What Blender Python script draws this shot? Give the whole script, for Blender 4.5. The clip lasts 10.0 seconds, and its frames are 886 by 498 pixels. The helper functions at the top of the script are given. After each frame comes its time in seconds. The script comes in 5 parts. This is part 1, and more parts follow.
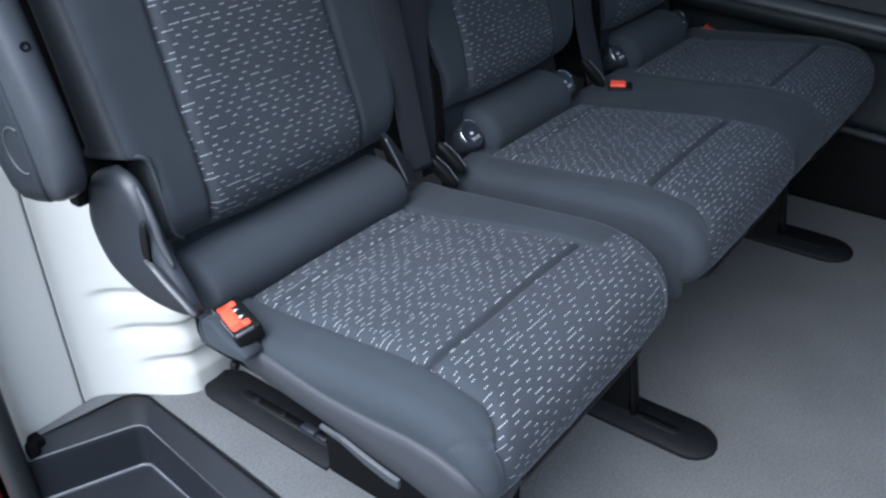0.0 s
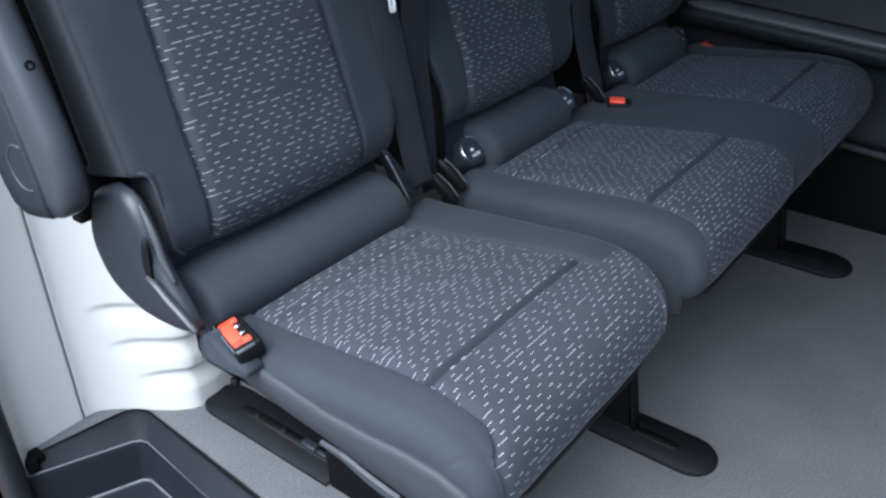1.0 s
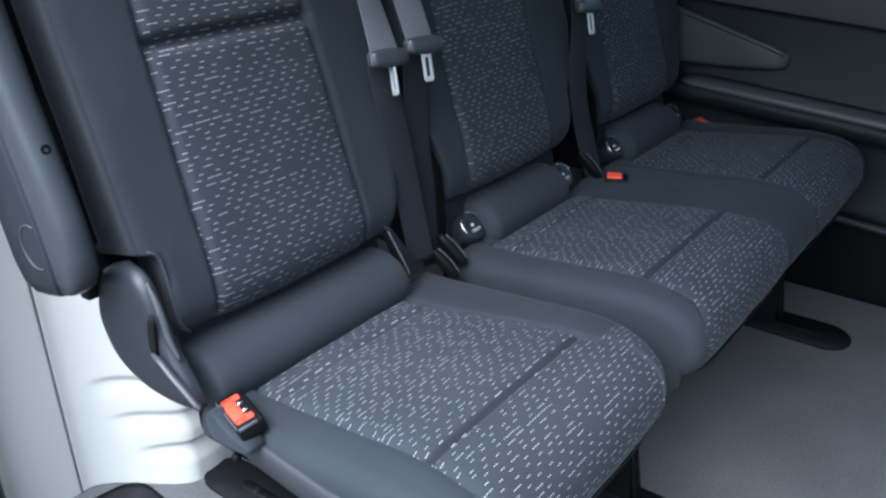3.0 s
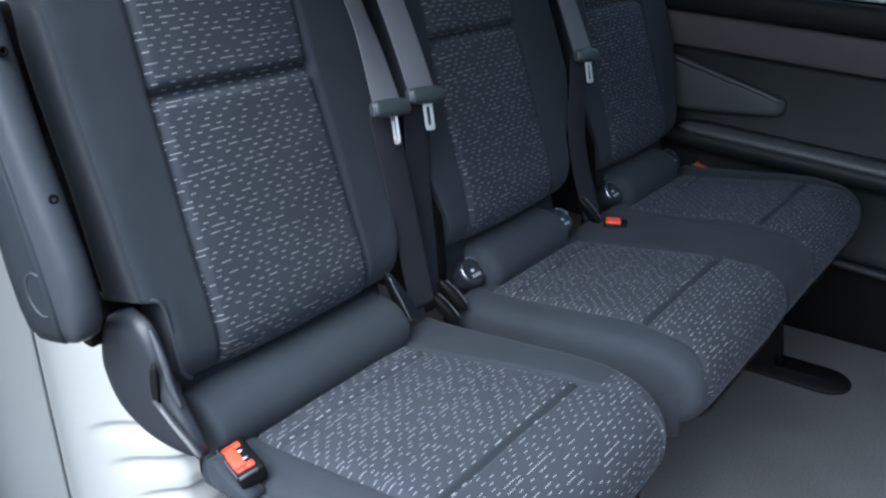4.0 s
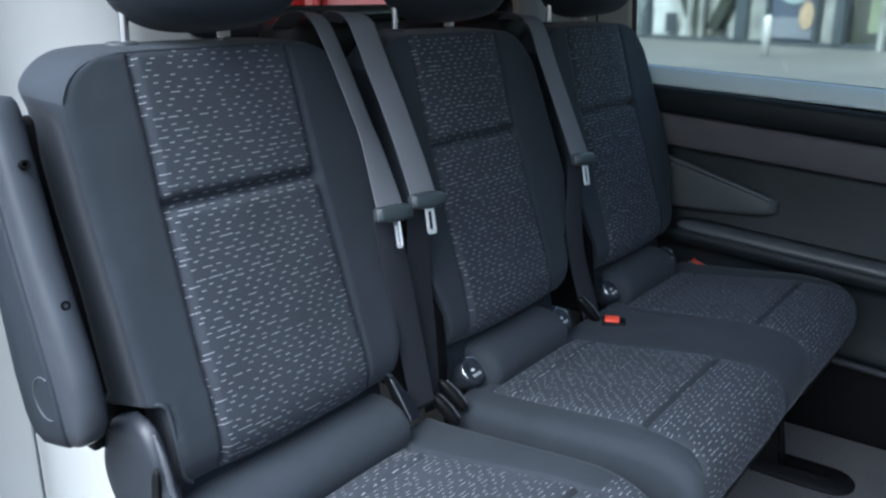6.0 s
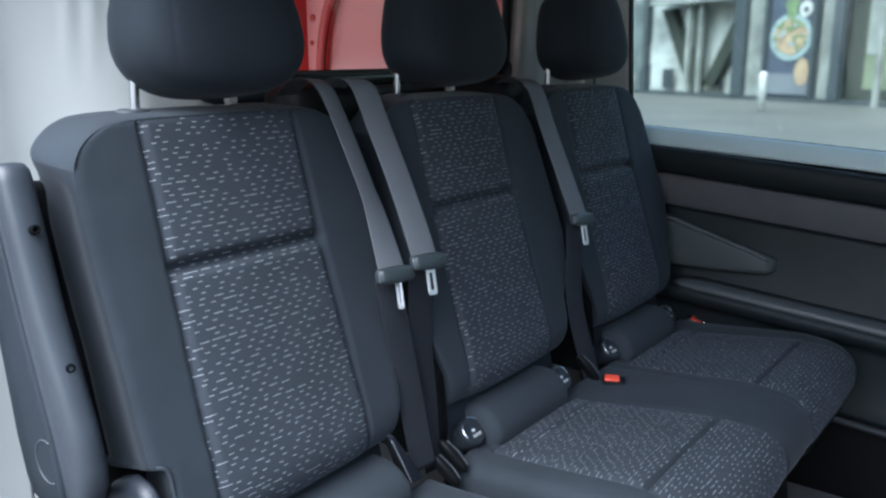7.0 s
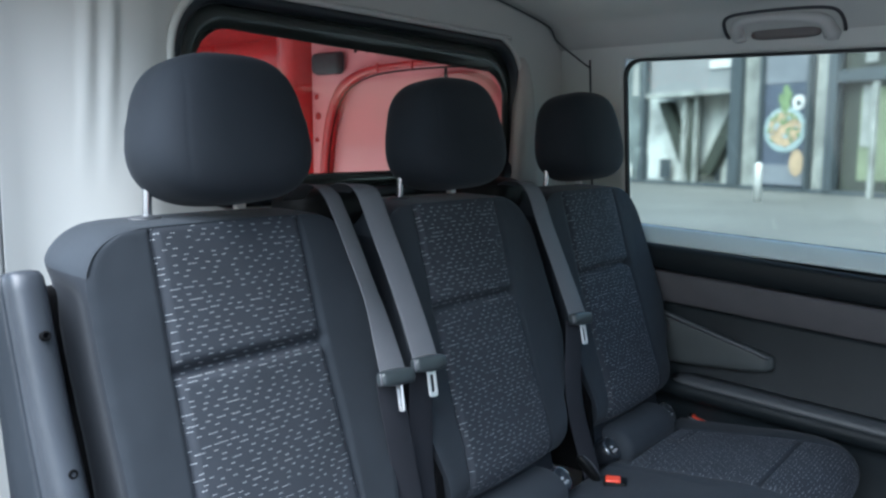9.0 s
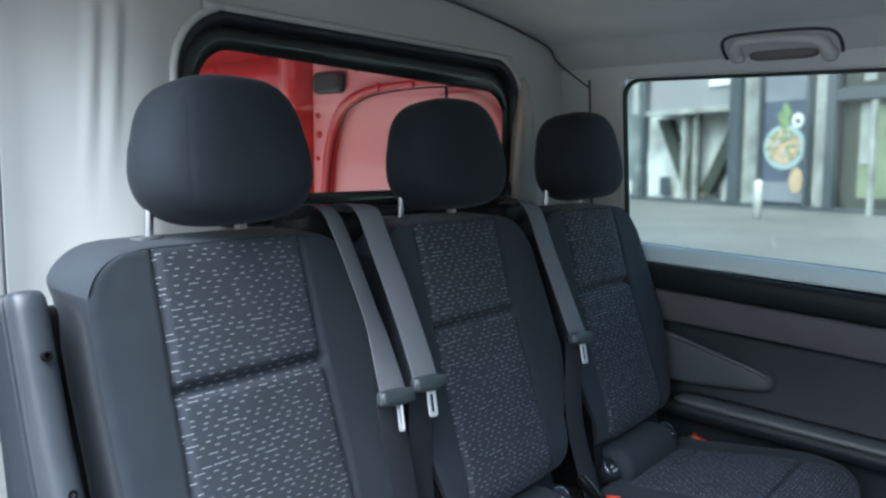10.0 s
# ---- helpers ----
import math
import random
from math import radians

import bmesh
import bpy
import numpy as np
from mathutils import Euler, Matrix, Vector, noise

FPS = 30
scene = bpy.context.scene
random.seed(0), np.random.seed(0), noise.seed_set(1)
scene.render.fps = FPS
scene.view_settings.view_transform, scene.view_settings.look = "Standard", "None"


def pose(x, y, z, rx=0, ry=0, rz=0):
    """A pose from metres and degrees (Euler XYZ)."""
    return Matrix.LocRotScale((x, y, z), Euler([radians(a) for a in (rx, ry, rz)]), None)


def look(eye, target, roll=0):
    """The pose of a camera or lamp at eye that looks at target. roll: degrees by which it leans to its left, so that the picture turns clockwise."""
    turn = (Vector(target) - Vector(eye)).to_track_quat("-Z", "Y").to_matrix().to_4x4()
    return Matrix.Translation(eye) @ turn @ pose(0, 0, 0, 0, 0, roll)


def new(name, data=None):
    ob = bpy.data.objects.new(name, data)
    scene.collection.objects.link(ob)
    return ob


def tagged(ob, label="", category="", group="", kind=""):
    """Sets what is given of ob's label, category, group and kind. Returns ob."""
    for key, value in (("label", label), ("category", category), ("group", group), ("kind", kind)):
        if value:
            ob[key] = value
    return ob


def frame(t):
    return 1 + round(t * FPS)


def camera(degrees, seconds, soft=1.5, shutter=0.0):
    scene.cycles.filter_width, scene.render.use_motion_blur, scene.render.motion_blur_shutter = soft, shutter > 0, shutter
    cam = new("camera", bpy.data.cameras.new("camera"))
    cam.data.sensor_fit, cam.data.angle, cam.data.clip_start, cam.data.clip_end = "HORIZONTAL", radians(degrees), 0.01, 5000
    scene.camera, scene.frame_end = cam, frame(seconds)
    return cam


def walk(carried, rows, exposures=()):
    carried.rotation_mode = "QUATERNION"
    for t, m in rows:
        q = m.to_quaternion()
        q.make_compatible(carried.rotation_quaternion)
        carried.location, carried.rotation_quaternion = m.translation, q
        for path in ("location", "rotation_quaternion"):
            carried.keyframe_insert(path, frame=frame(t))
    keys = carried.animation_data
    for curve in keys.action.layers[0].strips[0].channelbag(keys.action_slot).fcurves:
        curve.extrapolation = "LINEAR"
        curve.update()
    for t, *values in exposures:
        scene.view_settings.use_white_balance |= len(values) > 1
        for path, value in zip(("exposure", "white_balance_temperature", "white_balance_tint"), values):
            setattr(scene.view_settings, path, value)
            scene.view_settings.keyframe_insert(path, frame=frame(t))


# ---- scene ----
cam = camera(56.48, 10.0, soft=2.4)
# seconds, eye x y z, then yaw, pitch and lean in degrees
PATH = [
    (0.0, -0.6601, -0.4255, 0.9782, -51.958, -30.860, -0.941),
    (0.5, -0.6597, -0.4261, 0.9805, -51.922, -30.605, -0.945),
    (1.0, -0.6615, -0.4272, 0.9838, -51.924, -29.922, -0.908),
    (1.5, -0.6630, -0.4280, 0.9884, -51.943, -29.042, -0.863),
    (2.0, -0.6647, -0.4296, 0.9945, -51.942, -28.021, -0.851),
    (2.5, -0.6671, -0.4311, 1.0000, -51.963, -26.783, -0.825),
    (4.0, -0.6747, -0.4356, 1.0218, -52.023, -22.757, -0.609),
    (4.5, -0.6772, -0.4370, 1.0287, -52.049, -21.513, -0.543),
    (5.0, -0.6802, -0.4395, 1.0362, -52.032, -20.194, -0.480),
    (5.5, -0.6836, -0.4413, 1.0446, -52.061, -18.594, -0.388),
    (7.0, -0.6979, -0.4502, 1.0711, -52.096, -13.213, -0.183),
    (7.5, -0.7028, -0.4534, 1.0797, -52.102, -11.527, -0.082),
    (8.0, -0.7071, -0.4566, 1.0885, -52.084, -9.848, 0.000),
    (8.5, -0.7118, -0.4593, 1.0953, -52.091, -8.350, 0.123),
    (9.0, -0.7151, -0.4617, 1.1012, -52.091, -7.246, 0.157),
    (9.5, -0.7174, -0.4636, 1.1041, -52.078, -6.486, 0.179),
    (10.0, -0.7185, -0.4648, 1.1063, -52.062, -6.071, 0.211),
]
EXPOSURE = 1.20
walk(cam, [(t, pose(x, y, z, 90 + pitch, 0, yaw) @ pose(0, 0, 0, 0, 0, lean)) for t, x, y, z, yaw, pitch, lean in PATH],
     exposures=[(0.0, EXPOSURE, 5260, 8), (3.0, EXPOSURE, 5240, 8), (6.0, EXPOSURE + 0.14, 5190, 7), (10.0, EXPOSURE + 0.41, 5280, 6)])

# ---- daylight: bright overcast sky, soft sun from the open-door side ----
SUN_ELEVATION, SUN_AZIMUTH = 57.0, 264.0
world = bpy.data.worlds.new("sky")
scene.world = world
world.use_nodes = True
wn = world.node_tree.nodes
sky = wn.new("ShaderNodeTexSky")
sky.sky_type = 'NISHITA'
sky.sun_disc = False
sky.sun_elevation = radians(SUN_ELEVATION)
sky.sun_rotation = radians(SUN_AZIMUTH)
sky.dust_density = 6.0
sky.air_density = 1.6
world.node_tree.links.new(sky.outputs[0], wn["Background"].inputs[0])
wn["Background"].inputs[1].default_value = 0.15
sun = new("sun", bpy.data.lights.new("sun", 'SUN'))
sun.data.energy, sun.data.angle, sun.data.color = 3.4, radians(70), (1.0, 0.962, 0.91)
_az = radians(SUN_AZIMUTH)
sun.matrix_world = look((0, 0, 0), (-math.sin(_az) * math.cos(radians(SUN_ELEVATION)), -math.cos(_az) * math.cos(radians(SUN_ELEVATION)), -math.sin(radians(SUN_ELEVATION))))


# ---- materials ----
def nodes_of(name):
    m = bpy.data.materials.new(name)
    m.use_nodes = True
    nt = m.node_tree
    return m, nt, nt.nodes["Principled BSDF"]


def wire(nt, a, b):
    nt.links.new(a, b)


def math_node(nt, op, a, b=None, c=None):
    n = nt.nodes.new("ShaderNodeMath")
    n.operation = op
    for i, v in enumerate((a, b, c)):
        if v is None:
            continue
        if isinstance(v, (int, float)):
            n.inputs[i].default_value = v
        else:
            wire(nt, v, n.inputs[i])
    return n.outputs[0]


def noise_node(nt, scale, detail=3.0, rough=0.55, coord="Object", stretch=None):
    tc = nt.nodes.new("ShaderNodeTexCoord")
    src = tc.outputs[coord]
    if stretch:
        mp = nt.nodes.new("ShaderNodeMapping")
        mp.inputs["Scale"].default_value = stretch
        wire(nt, src, mp.inputs[0])
        src = mp.outputs[0]
    n = nt.nodes.new("ShaderNodeTexNoise")
    n.inputs["Scale"].default_value = scale
    n.inputs["Detail"].default_value = detail
    n.inputs["Roughness"].default_value = rough
    wire(nt, src, n.inputs["Vector"])
    return n.outputs[0]


def ramp(nt, fac, c0, c1, p0=0.3, p1=0.7):
    r = nt.nodes.new("ShaderNodeValToRGB")
    r.color_ramp.elements[0].position, r.color_ramp.elements[1].position = p0, p1
    r.color_ramp.elements[0].color, r.color_ramp.elements[1].color = (*c0, 1), (*c1, 1)
    wire(nt, fac, r.inputs[0])
    return r.outputs[0]


def bump(nt, bsdf, height, strength, distance):
    b = nt.nodes.new("ShaderNodeBump")
    b.inputs["Strength"].default_value = strength
    b.inputs["Distance"].default_value = distance
    wire(nt, height, b.inputs["Height"])
    wire(nt, b.outputs[0], bsdf.inputs["Normal"])


def plain(name, color, rough=0.5, metal=0.0, vary=0.15, scale=6.0, grain=900.0, grain_bump=0.0, coat=0.0, spec=0.5):
    """A surface with cloudy tone, fine grain and slightly uneven gloss."""
    m, nt, b = nodes_of(name)
    n1 = noise_node(nt, scale, 4)
    lo = tuple(c * (1 - vary) for c in color)
    hi = tuple(min(1, c * (1 + vary)) for c in color)
    wire(nt, ramp(nt, n1, lo, hi), b.inputs["Base Color"])
    n2 = noise_node(nt, scale * 5, 3)
    r = math_node(nt, 'MULTIPLY_ADD', n2, 0.16, rough - 0.08)
    wire(nt, r, b.inputs["Roughness"])
    b.inputs["Metallic"].default_value = metal
    b.inputs["Coat Weight"].default_value = coat
    b.inputs["Specular IOR Level"].default_value = spec
    if grain_bump:
        bump(nt, b, noise_node(nt, grain, 2), grain_bump, 0.001)
    return m


def cloth(name, color, weave=1400.0, sheen=0.10, vary=0.12):
    m, nt, b = nodes_of(name)
    big = noise_node(nt, 9, 4)
    fine = noise_node(nt, weave, 2, 0.6)
    mix = math_node(nt, 'MULTIPLY_ADD', fine, 0.5, math_node(nt, 'MULTIPLY', big, 0.5))
    wire(nt, ramp(nt, mix, tuple(c * (1 - vary * 1.6) for c in color), tuple(c * (1 + vary * 1.6) for c in color)), b.inputs["Base Color"])
    b.inputs["Roughness"].default_value = 0.85
    b.inputs["Specular IOR Level"].default_value = 0.25
    b.inputs["Sheen Weight"].default_value = sheen
    b.inputs["Sheen Roughness"].default_value = 0.35
    b.inputs["Sheen Tint"].default_value = (0.7, 0.74, 0.8, 1)
    wrinkle = noise_node(nt, 14, 3)
    bump(nt, b, math_node(nt, 'MULTIPLY_ADD', fine, 0.12, wrinkle), 0.35, 0.004)
    return m


def dash_cloth(name, ground, thread):
    """Woven cloth with rows of short light dashes; the cloth's own u and v run in metres."""
    m, nt, b = nodes_of(name)
    uv = nt.nodes.new("ShaderNodeUVMap")
    sep = nt.nodes.new("ShaderNodeSeparateXYZ")
    wire(nt, uv.outputs[0], sep.inputs[0])
    wob = noise_node(nt, 60, 2)
    vv = math_node(nt, 'MULTIPLY_ADD', wob, 0.0006, sep.outputs[1])
    v = math_node(nt, 'DIVIDE', vv, 0.0074)
    row = math_node(nt, 'FLOOR', v)
    fv = math_node(nt, 'FRACT', v)

    def white(a, c=None):
        w = nt.nodes.new("ShaderNodeTexWhiteNoise")
        w.noise_dimensions = '2D'
        co = nt.nodes.new("ShaderNodeCombineXYZ")
        wire(nt, a, co.inputs[0])
        if c is not None:
            wire(nt, c, co.inputs[1])
        wire(nt, co.outputs[0], w.inputs["Vector"])
        return w.outputs["Value"]

    shift = math_node(nt, 'MULTIPLY_ADD', row, 0.618, math_node(nt, 'MULTIPLY', white(row), 0.25))
    u = math_node(nt, 'ADD', math_node(nt, 'DIVIDE', sep.outputs[0], 0.0215), shift)
    cell = math_node(nt, 'FLOOR', u)
    fu = math_node(nt, 'FRACT', u)
    # one, two or three short stitches in a line
    pick = white(cell, math_node(nt, 'ADD', row, 57.3))
    count = math_node(nt, 'ADD', math_node(nt, 'LESS_THAN', pick, 0.20), math_node(nt, 'LESS_THAN', pick, 0.03))
    length = math_node(nt, 'MULTIPLY_ADD', count, 0.31, 0.33)
    start = math_node(nt, 'MULTIPLY_ADD', math_node(nt, 'MULTIPLY', white(cell, row), math_node(nt, 'SUBTRACT', 0.95, length)), 0.60, 0.02)
    in_u = math_node(nt, 'MULTIPLY', math_node(nt, 'GREATER_THAN', fu, start), math_node(nt, 'LESS_THAN', fu, math_node(nt, 'ADD', start, length)))
    tick = math_node(nt, 'LESS_THAN', math_node(nt, 'FRACT', math_node(nt, 'DIVIDE', math_node(nt, 'SUBTRACT', fu, start), 0.163)), 0.86)
    centre = math_node(nt, 'MULTIPLY_ADD', white(cell, math_node(nt, 'ADD', row, 11.9)), 0.30, 0.35)
    in_v = math_node(nt, 'LESS_THAN', math_node(nt, 'ABSOLUTE', math_node(nt, 'SUBTRACT', fv, centre)), 0.058)
    present = math_node(nt, 'LESS_THAN', white(math_node(nt, 'ADD', cell, 31.7), row), 0.93)
    dash = math_node(nt, 'MULTIPLY', math_node(nt, 'MULTIPLY', math_node(nt, 'MULTIPLY', in_u, tick), present), in_v)
    fine = noise_node(nt, 1300, 2, 0.6)
    big = noise_node(nt, 8, 4)
    mixf = math_node(nt, 'MULTIPLY_ADD', fine, 0.5, math_node(nt, 'MULTIPLY', big, 0.5))
    base = ramp(nt, mixf, tuple(c * 0.75 for c in ground), tuple(c * 1.25 for c in ground))
    light = ramp(nt, fine, tuple(c * 0.75 for c in thread), tuple(min(1, c * 1.15) for c in thread))
    mx = nt.nodes.new("ShaderNodeMix")
    mx.data_type = 'RGBA'
    wire(nt, dash, mx.inputs[0])
    wire(nt, base, mx.inputs[6])
    wire(nt, light, mx.inputs[7])
    wire(nt, mx.outputs[2], b.inputs["Base Color"])
    b.inputs["Roughness"].default_value = 0.85
    b.inputs["Specular IOR Level"].default_value = 0.25
    b.inputs["Sheen Weight"].default_value = 0.10
    b.inputs["Sheen Roughness"].default_value = 0.35
    b.inputs["Sheen Tint"].default_value = (0.6, 0.66, 0.8, 1)
    h = math_node(nt, 'MULTIPLY_ADD', fine, 0.5, math_node(nt, 'MULTIPLY', dash, 0.8))
    bump(nt, b, h, 0.5, 0.0012)
    return m


def glass_material(name, tint, rough=0.0, haze=0.0):
    m, nt, b = nodes_of(name)
    out = nt.nodes["Material Output"]
    tr = nt.nodes.new("ShaderNodeBsdfRefraction" if haze else "ShaderNodeBsdfTransparent")
    tr.inputs[0].default_value = (*tint, 1)
    if haze:
        tr.inputs["IOR"].default_value, tr.inputs["Roughness"].default_value = 1.02, haze
    gl = nt.nodes.new("ShaderNodeBsdfGlossy")
    gl.inputs["Roughness"].default_value = rough
    lw = nt.nodes.new("ShaderNodeLayerWeight")
    lw.inputs[0].default_value = 0.5
    gloss = math_node(nt, 'MULTIPLY_ADD', math_node(nt, 'POWER', lw.outputs["Facing"], 5.0), 0.5, 0.04)
    mx = nt.nodes.new("ShaderNodeMixShader")
    wire(nt, gloss, mx.inputs[0])
    wire(nt, tr.outputs[0], mx.inputs[1])
    wire(nt, gl.outputs[0], mx.inputs[2])
    wire(nt, mx.outputs[0], out.inputs[0])
    nt.nodes.remove(b)
    return m


M_COVER = cloth("seat_cover_cloth", (0.0255, 0.0310, 0.0385), sheen=0.10)
M_DASH = dash_cloth("dash_cloth", (0.0315, 0.0365, 0.0455), (0.355, 0.375, 0.395))
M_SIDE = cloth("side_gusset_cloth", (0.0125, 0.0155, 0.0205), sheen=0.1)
M_HEAD = cloth("headrest_cloth", (0.0150, 0.0190, 0.0250), sheen=0.10)
M_PLASTIC = plain("dark_plastic", (0.017, 0.020, 0.026), 0.34, grain=1500, grain_bump=0.25, spec=0.40)
M_ARM = plain("armrest_plastic", (0.034, 0.039, 0.047), 0.32, grain=1500, grain_bump=0.25, spec=0.45)
M_ARM_SHELL = plain("armrest_shell_plastic", (0.016, 0.020, 0.026), 0.42, grain=1500, grain_bump=0.25, spec=0.35)
M_PLASTIC_MID = plain("grey_plastic", (0.045, 0.049, 0.056), 0.48, grain=1500, grain_bump=0.25, spec=0.35)
M_BLACK = plain("black_plastic", (0.004, 0.0045, 0.005), 0.5, grain=1200, grain_bump=0.2, spec=0.18)
M_VOID = plain("matt_black", (0.004, 0.0042, 0.0048), 0.9, spec=0.06)
M_RUBBER = plain("black_rubber", (0.014, 0.016, 0.018), 0.45)
M_CERAMIC = plain("glossy_black_print", (0.026, 0.032, 0.030), 0.16, vary=0.1, spec=0.6)
M_RETURN = plain("flange_return_paint", (0.38, 0.355, 0.335), 0.36, vary=0.06, grain=1500, grain_bump=0.2)
M_RECESS = plain("recess_shade", (0.15, 0.14, 0.135), 0.5, vary=0.06)
M_STEEL = plain("black_steel", (0.007, 0.008, 0.010), 0.62, vary=0.2, scale=30, spec=0.15)
M_CHROME = plain("chrome", (0.80, 0.81, 0.83), 0.2, metal=1.0, vary=0.05)
M_TONGUE = plain("satin_steel", (0.78, 0.79, 0.80), 0.4, metal=0.55, vary=0.05)
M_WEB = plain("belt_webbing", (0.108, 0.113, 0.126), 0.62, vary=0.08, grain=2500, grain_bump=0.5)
# the same strap below the tongue, with its shade in the colour
M_WEB_SHADED = plain("belt_webbing_shaded", (0.0175, 0.0190, 0.0245), 0.7, vary=0.1, grain=2500, grain_bump=0.3, spec=0.25)
M_TRAY = plain("step_plastic", (0.008, 0.0095, 0.013), 0.58, vary=0.15, grain=1500, grain_bump=0.25, spec=0.2)
# paler edge tone; on the step well it paints a glint
M_EDGE = plain("pale_plastic_edge", (0.10, 0.105, 0.12), 0.35, vary=0.2, scale=30)
M_SHIELD = plain("shield_plastic", (0.034, 0.037, 0.044), 0.62, grain=1500, grain_bump=0.25, spec=0.35)
M_HINGE_PALE = plain("pale_lever_plastic", (0.055, 0.058, 0.064), 0.5, vary=0.1)
M_LEDGE_LIT = plain("lit_ledge_plastic", (0.060, 0.066, 0.073), 0.45, vary=0.08)
M_GRIP = plain("tongue_plastic", (0.040, 0.049, 0.054), 0.42, vary=0.1)
M_RED = plain("buckle_red", (0.75, 0.075, 0.035), 0.4, vary=0.06)
M_WALL = plain("bulkhead_paint", (0.505, 0.51, 0.49), 0.55, vary=0.03, scale=3, spec=0.25)
M_PILLAR = plain("pillar_trim", (0.57, 0.60, 0.58), 0.5, vary=0.03, scale=3)
M_HEADLINER = plain("headliner_cloth", (0.53, 0.55, 0.53), 0.9, vary=0.05, grain=1200, grain_bump=0.4)
M_HANDLE = plain("grab_handle_plastic", (0.52, 0.53, 0.52), 0.45, vary=0.04)
M_SILL = plain("pale_sill_paint", (0.62, 0.72, 0.74), 0.35, vary=0.03)
M_PULL = plain("pull_handle_plastic", (0.058, 0.066, 0.068), 0.5, grain=1400, grain_bump=0.3, spec=0.36)
M_TRIM = plain("door_trim_plastic", (0.0130, 0.0170, 0.0200), 0.42, grain=1400, grain_bump=0.3, spec=0.20)
M_TRIM_STRIPE = cloth("door_trim_cloth", (0.100, 0.097, 0.105), sheen=0.1)
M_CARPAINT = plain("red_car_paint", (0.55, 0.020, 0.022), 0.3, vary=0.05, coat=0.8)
# red paint paled to pink; the bright veil over it is in the colour
M_CARGO_LIT = plain("lit_red_paint", (0.86, 0.36, 0.38), 0.45, vary=0.06, scale=2, coat=0.3)
M_BOUNCE = plain("pale_bounce_floor", (0.62, 0.58, 0.52), 0.6, vary=0.1, scale=4)
M_GLASS = glass_material("window_glass", (0.92, 0.97, 0.925), haze=0.26)
M_GLASS_RED = glass_material("bulkhead_glass", (0.90, 0.95, 0.93))
M_WHITE_CLIP = plain("white_plastic", (0.8, 0.8, 0.8), 0.4, vary=0.02)
M_LABEL = plain("label_white", (0.6, 0.62, 0.65), 0.6, vary=0.02)


def floor_material():
    m, nt, b = nodes_of("floor_vinyl")
    speck = noise_node(nt, 240, 3, 0.8)
    cloud = noise_node(nt, 5, 5)
    mix = math_node(nt, 'MULTIPLY_ADD', speck, 0.75, math_node(nt, 'MULTIPLY', cloud, 0.25))
    wire(nt, ramp(nt, mix, (0.056, 0.060, 0.065), (0.150, 0.154, 0.160), 0.34, 0.66), b.inputs["Base Color"])
    b.inputs["Roughness"].default_value = 0.6
    bump(nt, b, speck, 0.3, 0.001)
    return m


M_FLOOR = floor_material()


# ---- shape helpers: each returns (vertices, faces) ----
def part(name, geo, material, parent=None, label="", smooth=True, uv=None):
    """Links one mesh, made of (vertices, faces) or a bmesh, as an object under a thing or part."""
    me = bpy.data.meshes.new(name)
    if isinstance(geo, bmesh.types.BMesh):
        geo.to_mesh(me)
        geo.free()
    else:
        me.from_pydata([tuple(map(float, v)) for v in geo[0]], [], [tuple(int(i) for i in f) for f in geo[1]])
        if uv is not None:
            layer = me.uv_layers.new(name="UVMap")
            idx = np.empty(len(me.loops), dtype=np.int32)
            me.loops.foreach_get("vertex_index", idx)
            layer.data.foreach_set("uv", np.asarray(uv, dtype=np.float32)[idx].ravel())
    me.polygons.foreach_set("use_smooth", [smooth] * len(me.polygons))
    me.materials.append(material)
    ob = new(name, me)
    if parent is not None:
        ob.parent = parent
    if label:
        ob["label"] = label
    return ob


def empty(name, x=0.0, y=0.0, z=0.0):
    ob = new(name)
    ob.location = (x, y, z)
    ob.empty_display_size = 0.05
    return ob


def shift_geo(geo, dx, dy, dz):
    return ([(v[0] + dx, v[1] + dy, v[2] + dz) for v in geo[0]], geo[1])


def join_geo(*geos):
    V, F = [], []
    for v, f in geos:
        o = len(V)
        V += [tuple(p) for p in v]
        F += [tuple(i + o for i in g) for g in f]
    return V, F


def box(x0, x1, y0, y1, z0, z1, bevel=0.003, segments=2):
    bm = bmesh.new()
    bmesh.ops.create_cube(bm, size=1)
    bmesh.ops.scale(bm, vec=(abs(x1 - x0), abs(y1 - y0), abs(z1 - z0)), verts=bm.verts)
    bmesh.ops.translate(bm, vec=((x0 + x1) / 2, (y0 + y1) / 2, (z0 + z1) / 2), verts=bm.verts)
    if bevel:
        bmesh.ops.bevel(bm, geom=bm.edges[:], offset=bevel, segments=segments, profile=0.5, affect='EDGES')
    bm.verts.index_update()
    geo = ([tuple(v.co) for v in bm.verts], [tuple(v.index for v in f.verts) for f in bm.faces])
    bm.free()
    return geo


def turned(geo, m):
    return ([tuple(m @ Vector(v)) for v in geo[0]], geo[1])


def loft(rings, closed=True, caps=True):
    V = [tuple(p) for r in rings for p in r]
    n = len(rings[0])
    F = []
    for k in range(len(rings) - 1):
        for i in range(n if closed else n - 1):
            j = (i + 1) % n
            F.append((k * n + i, k * n + j, (k + 1) * n + j, (k + 1) * n + i))
    if caps and closed:
        F.append(tuple(range(n - 1, -1, -1)))
        F.append(tuple((len(rings) - 1) * n + i for i in range(n)))
    return V, F


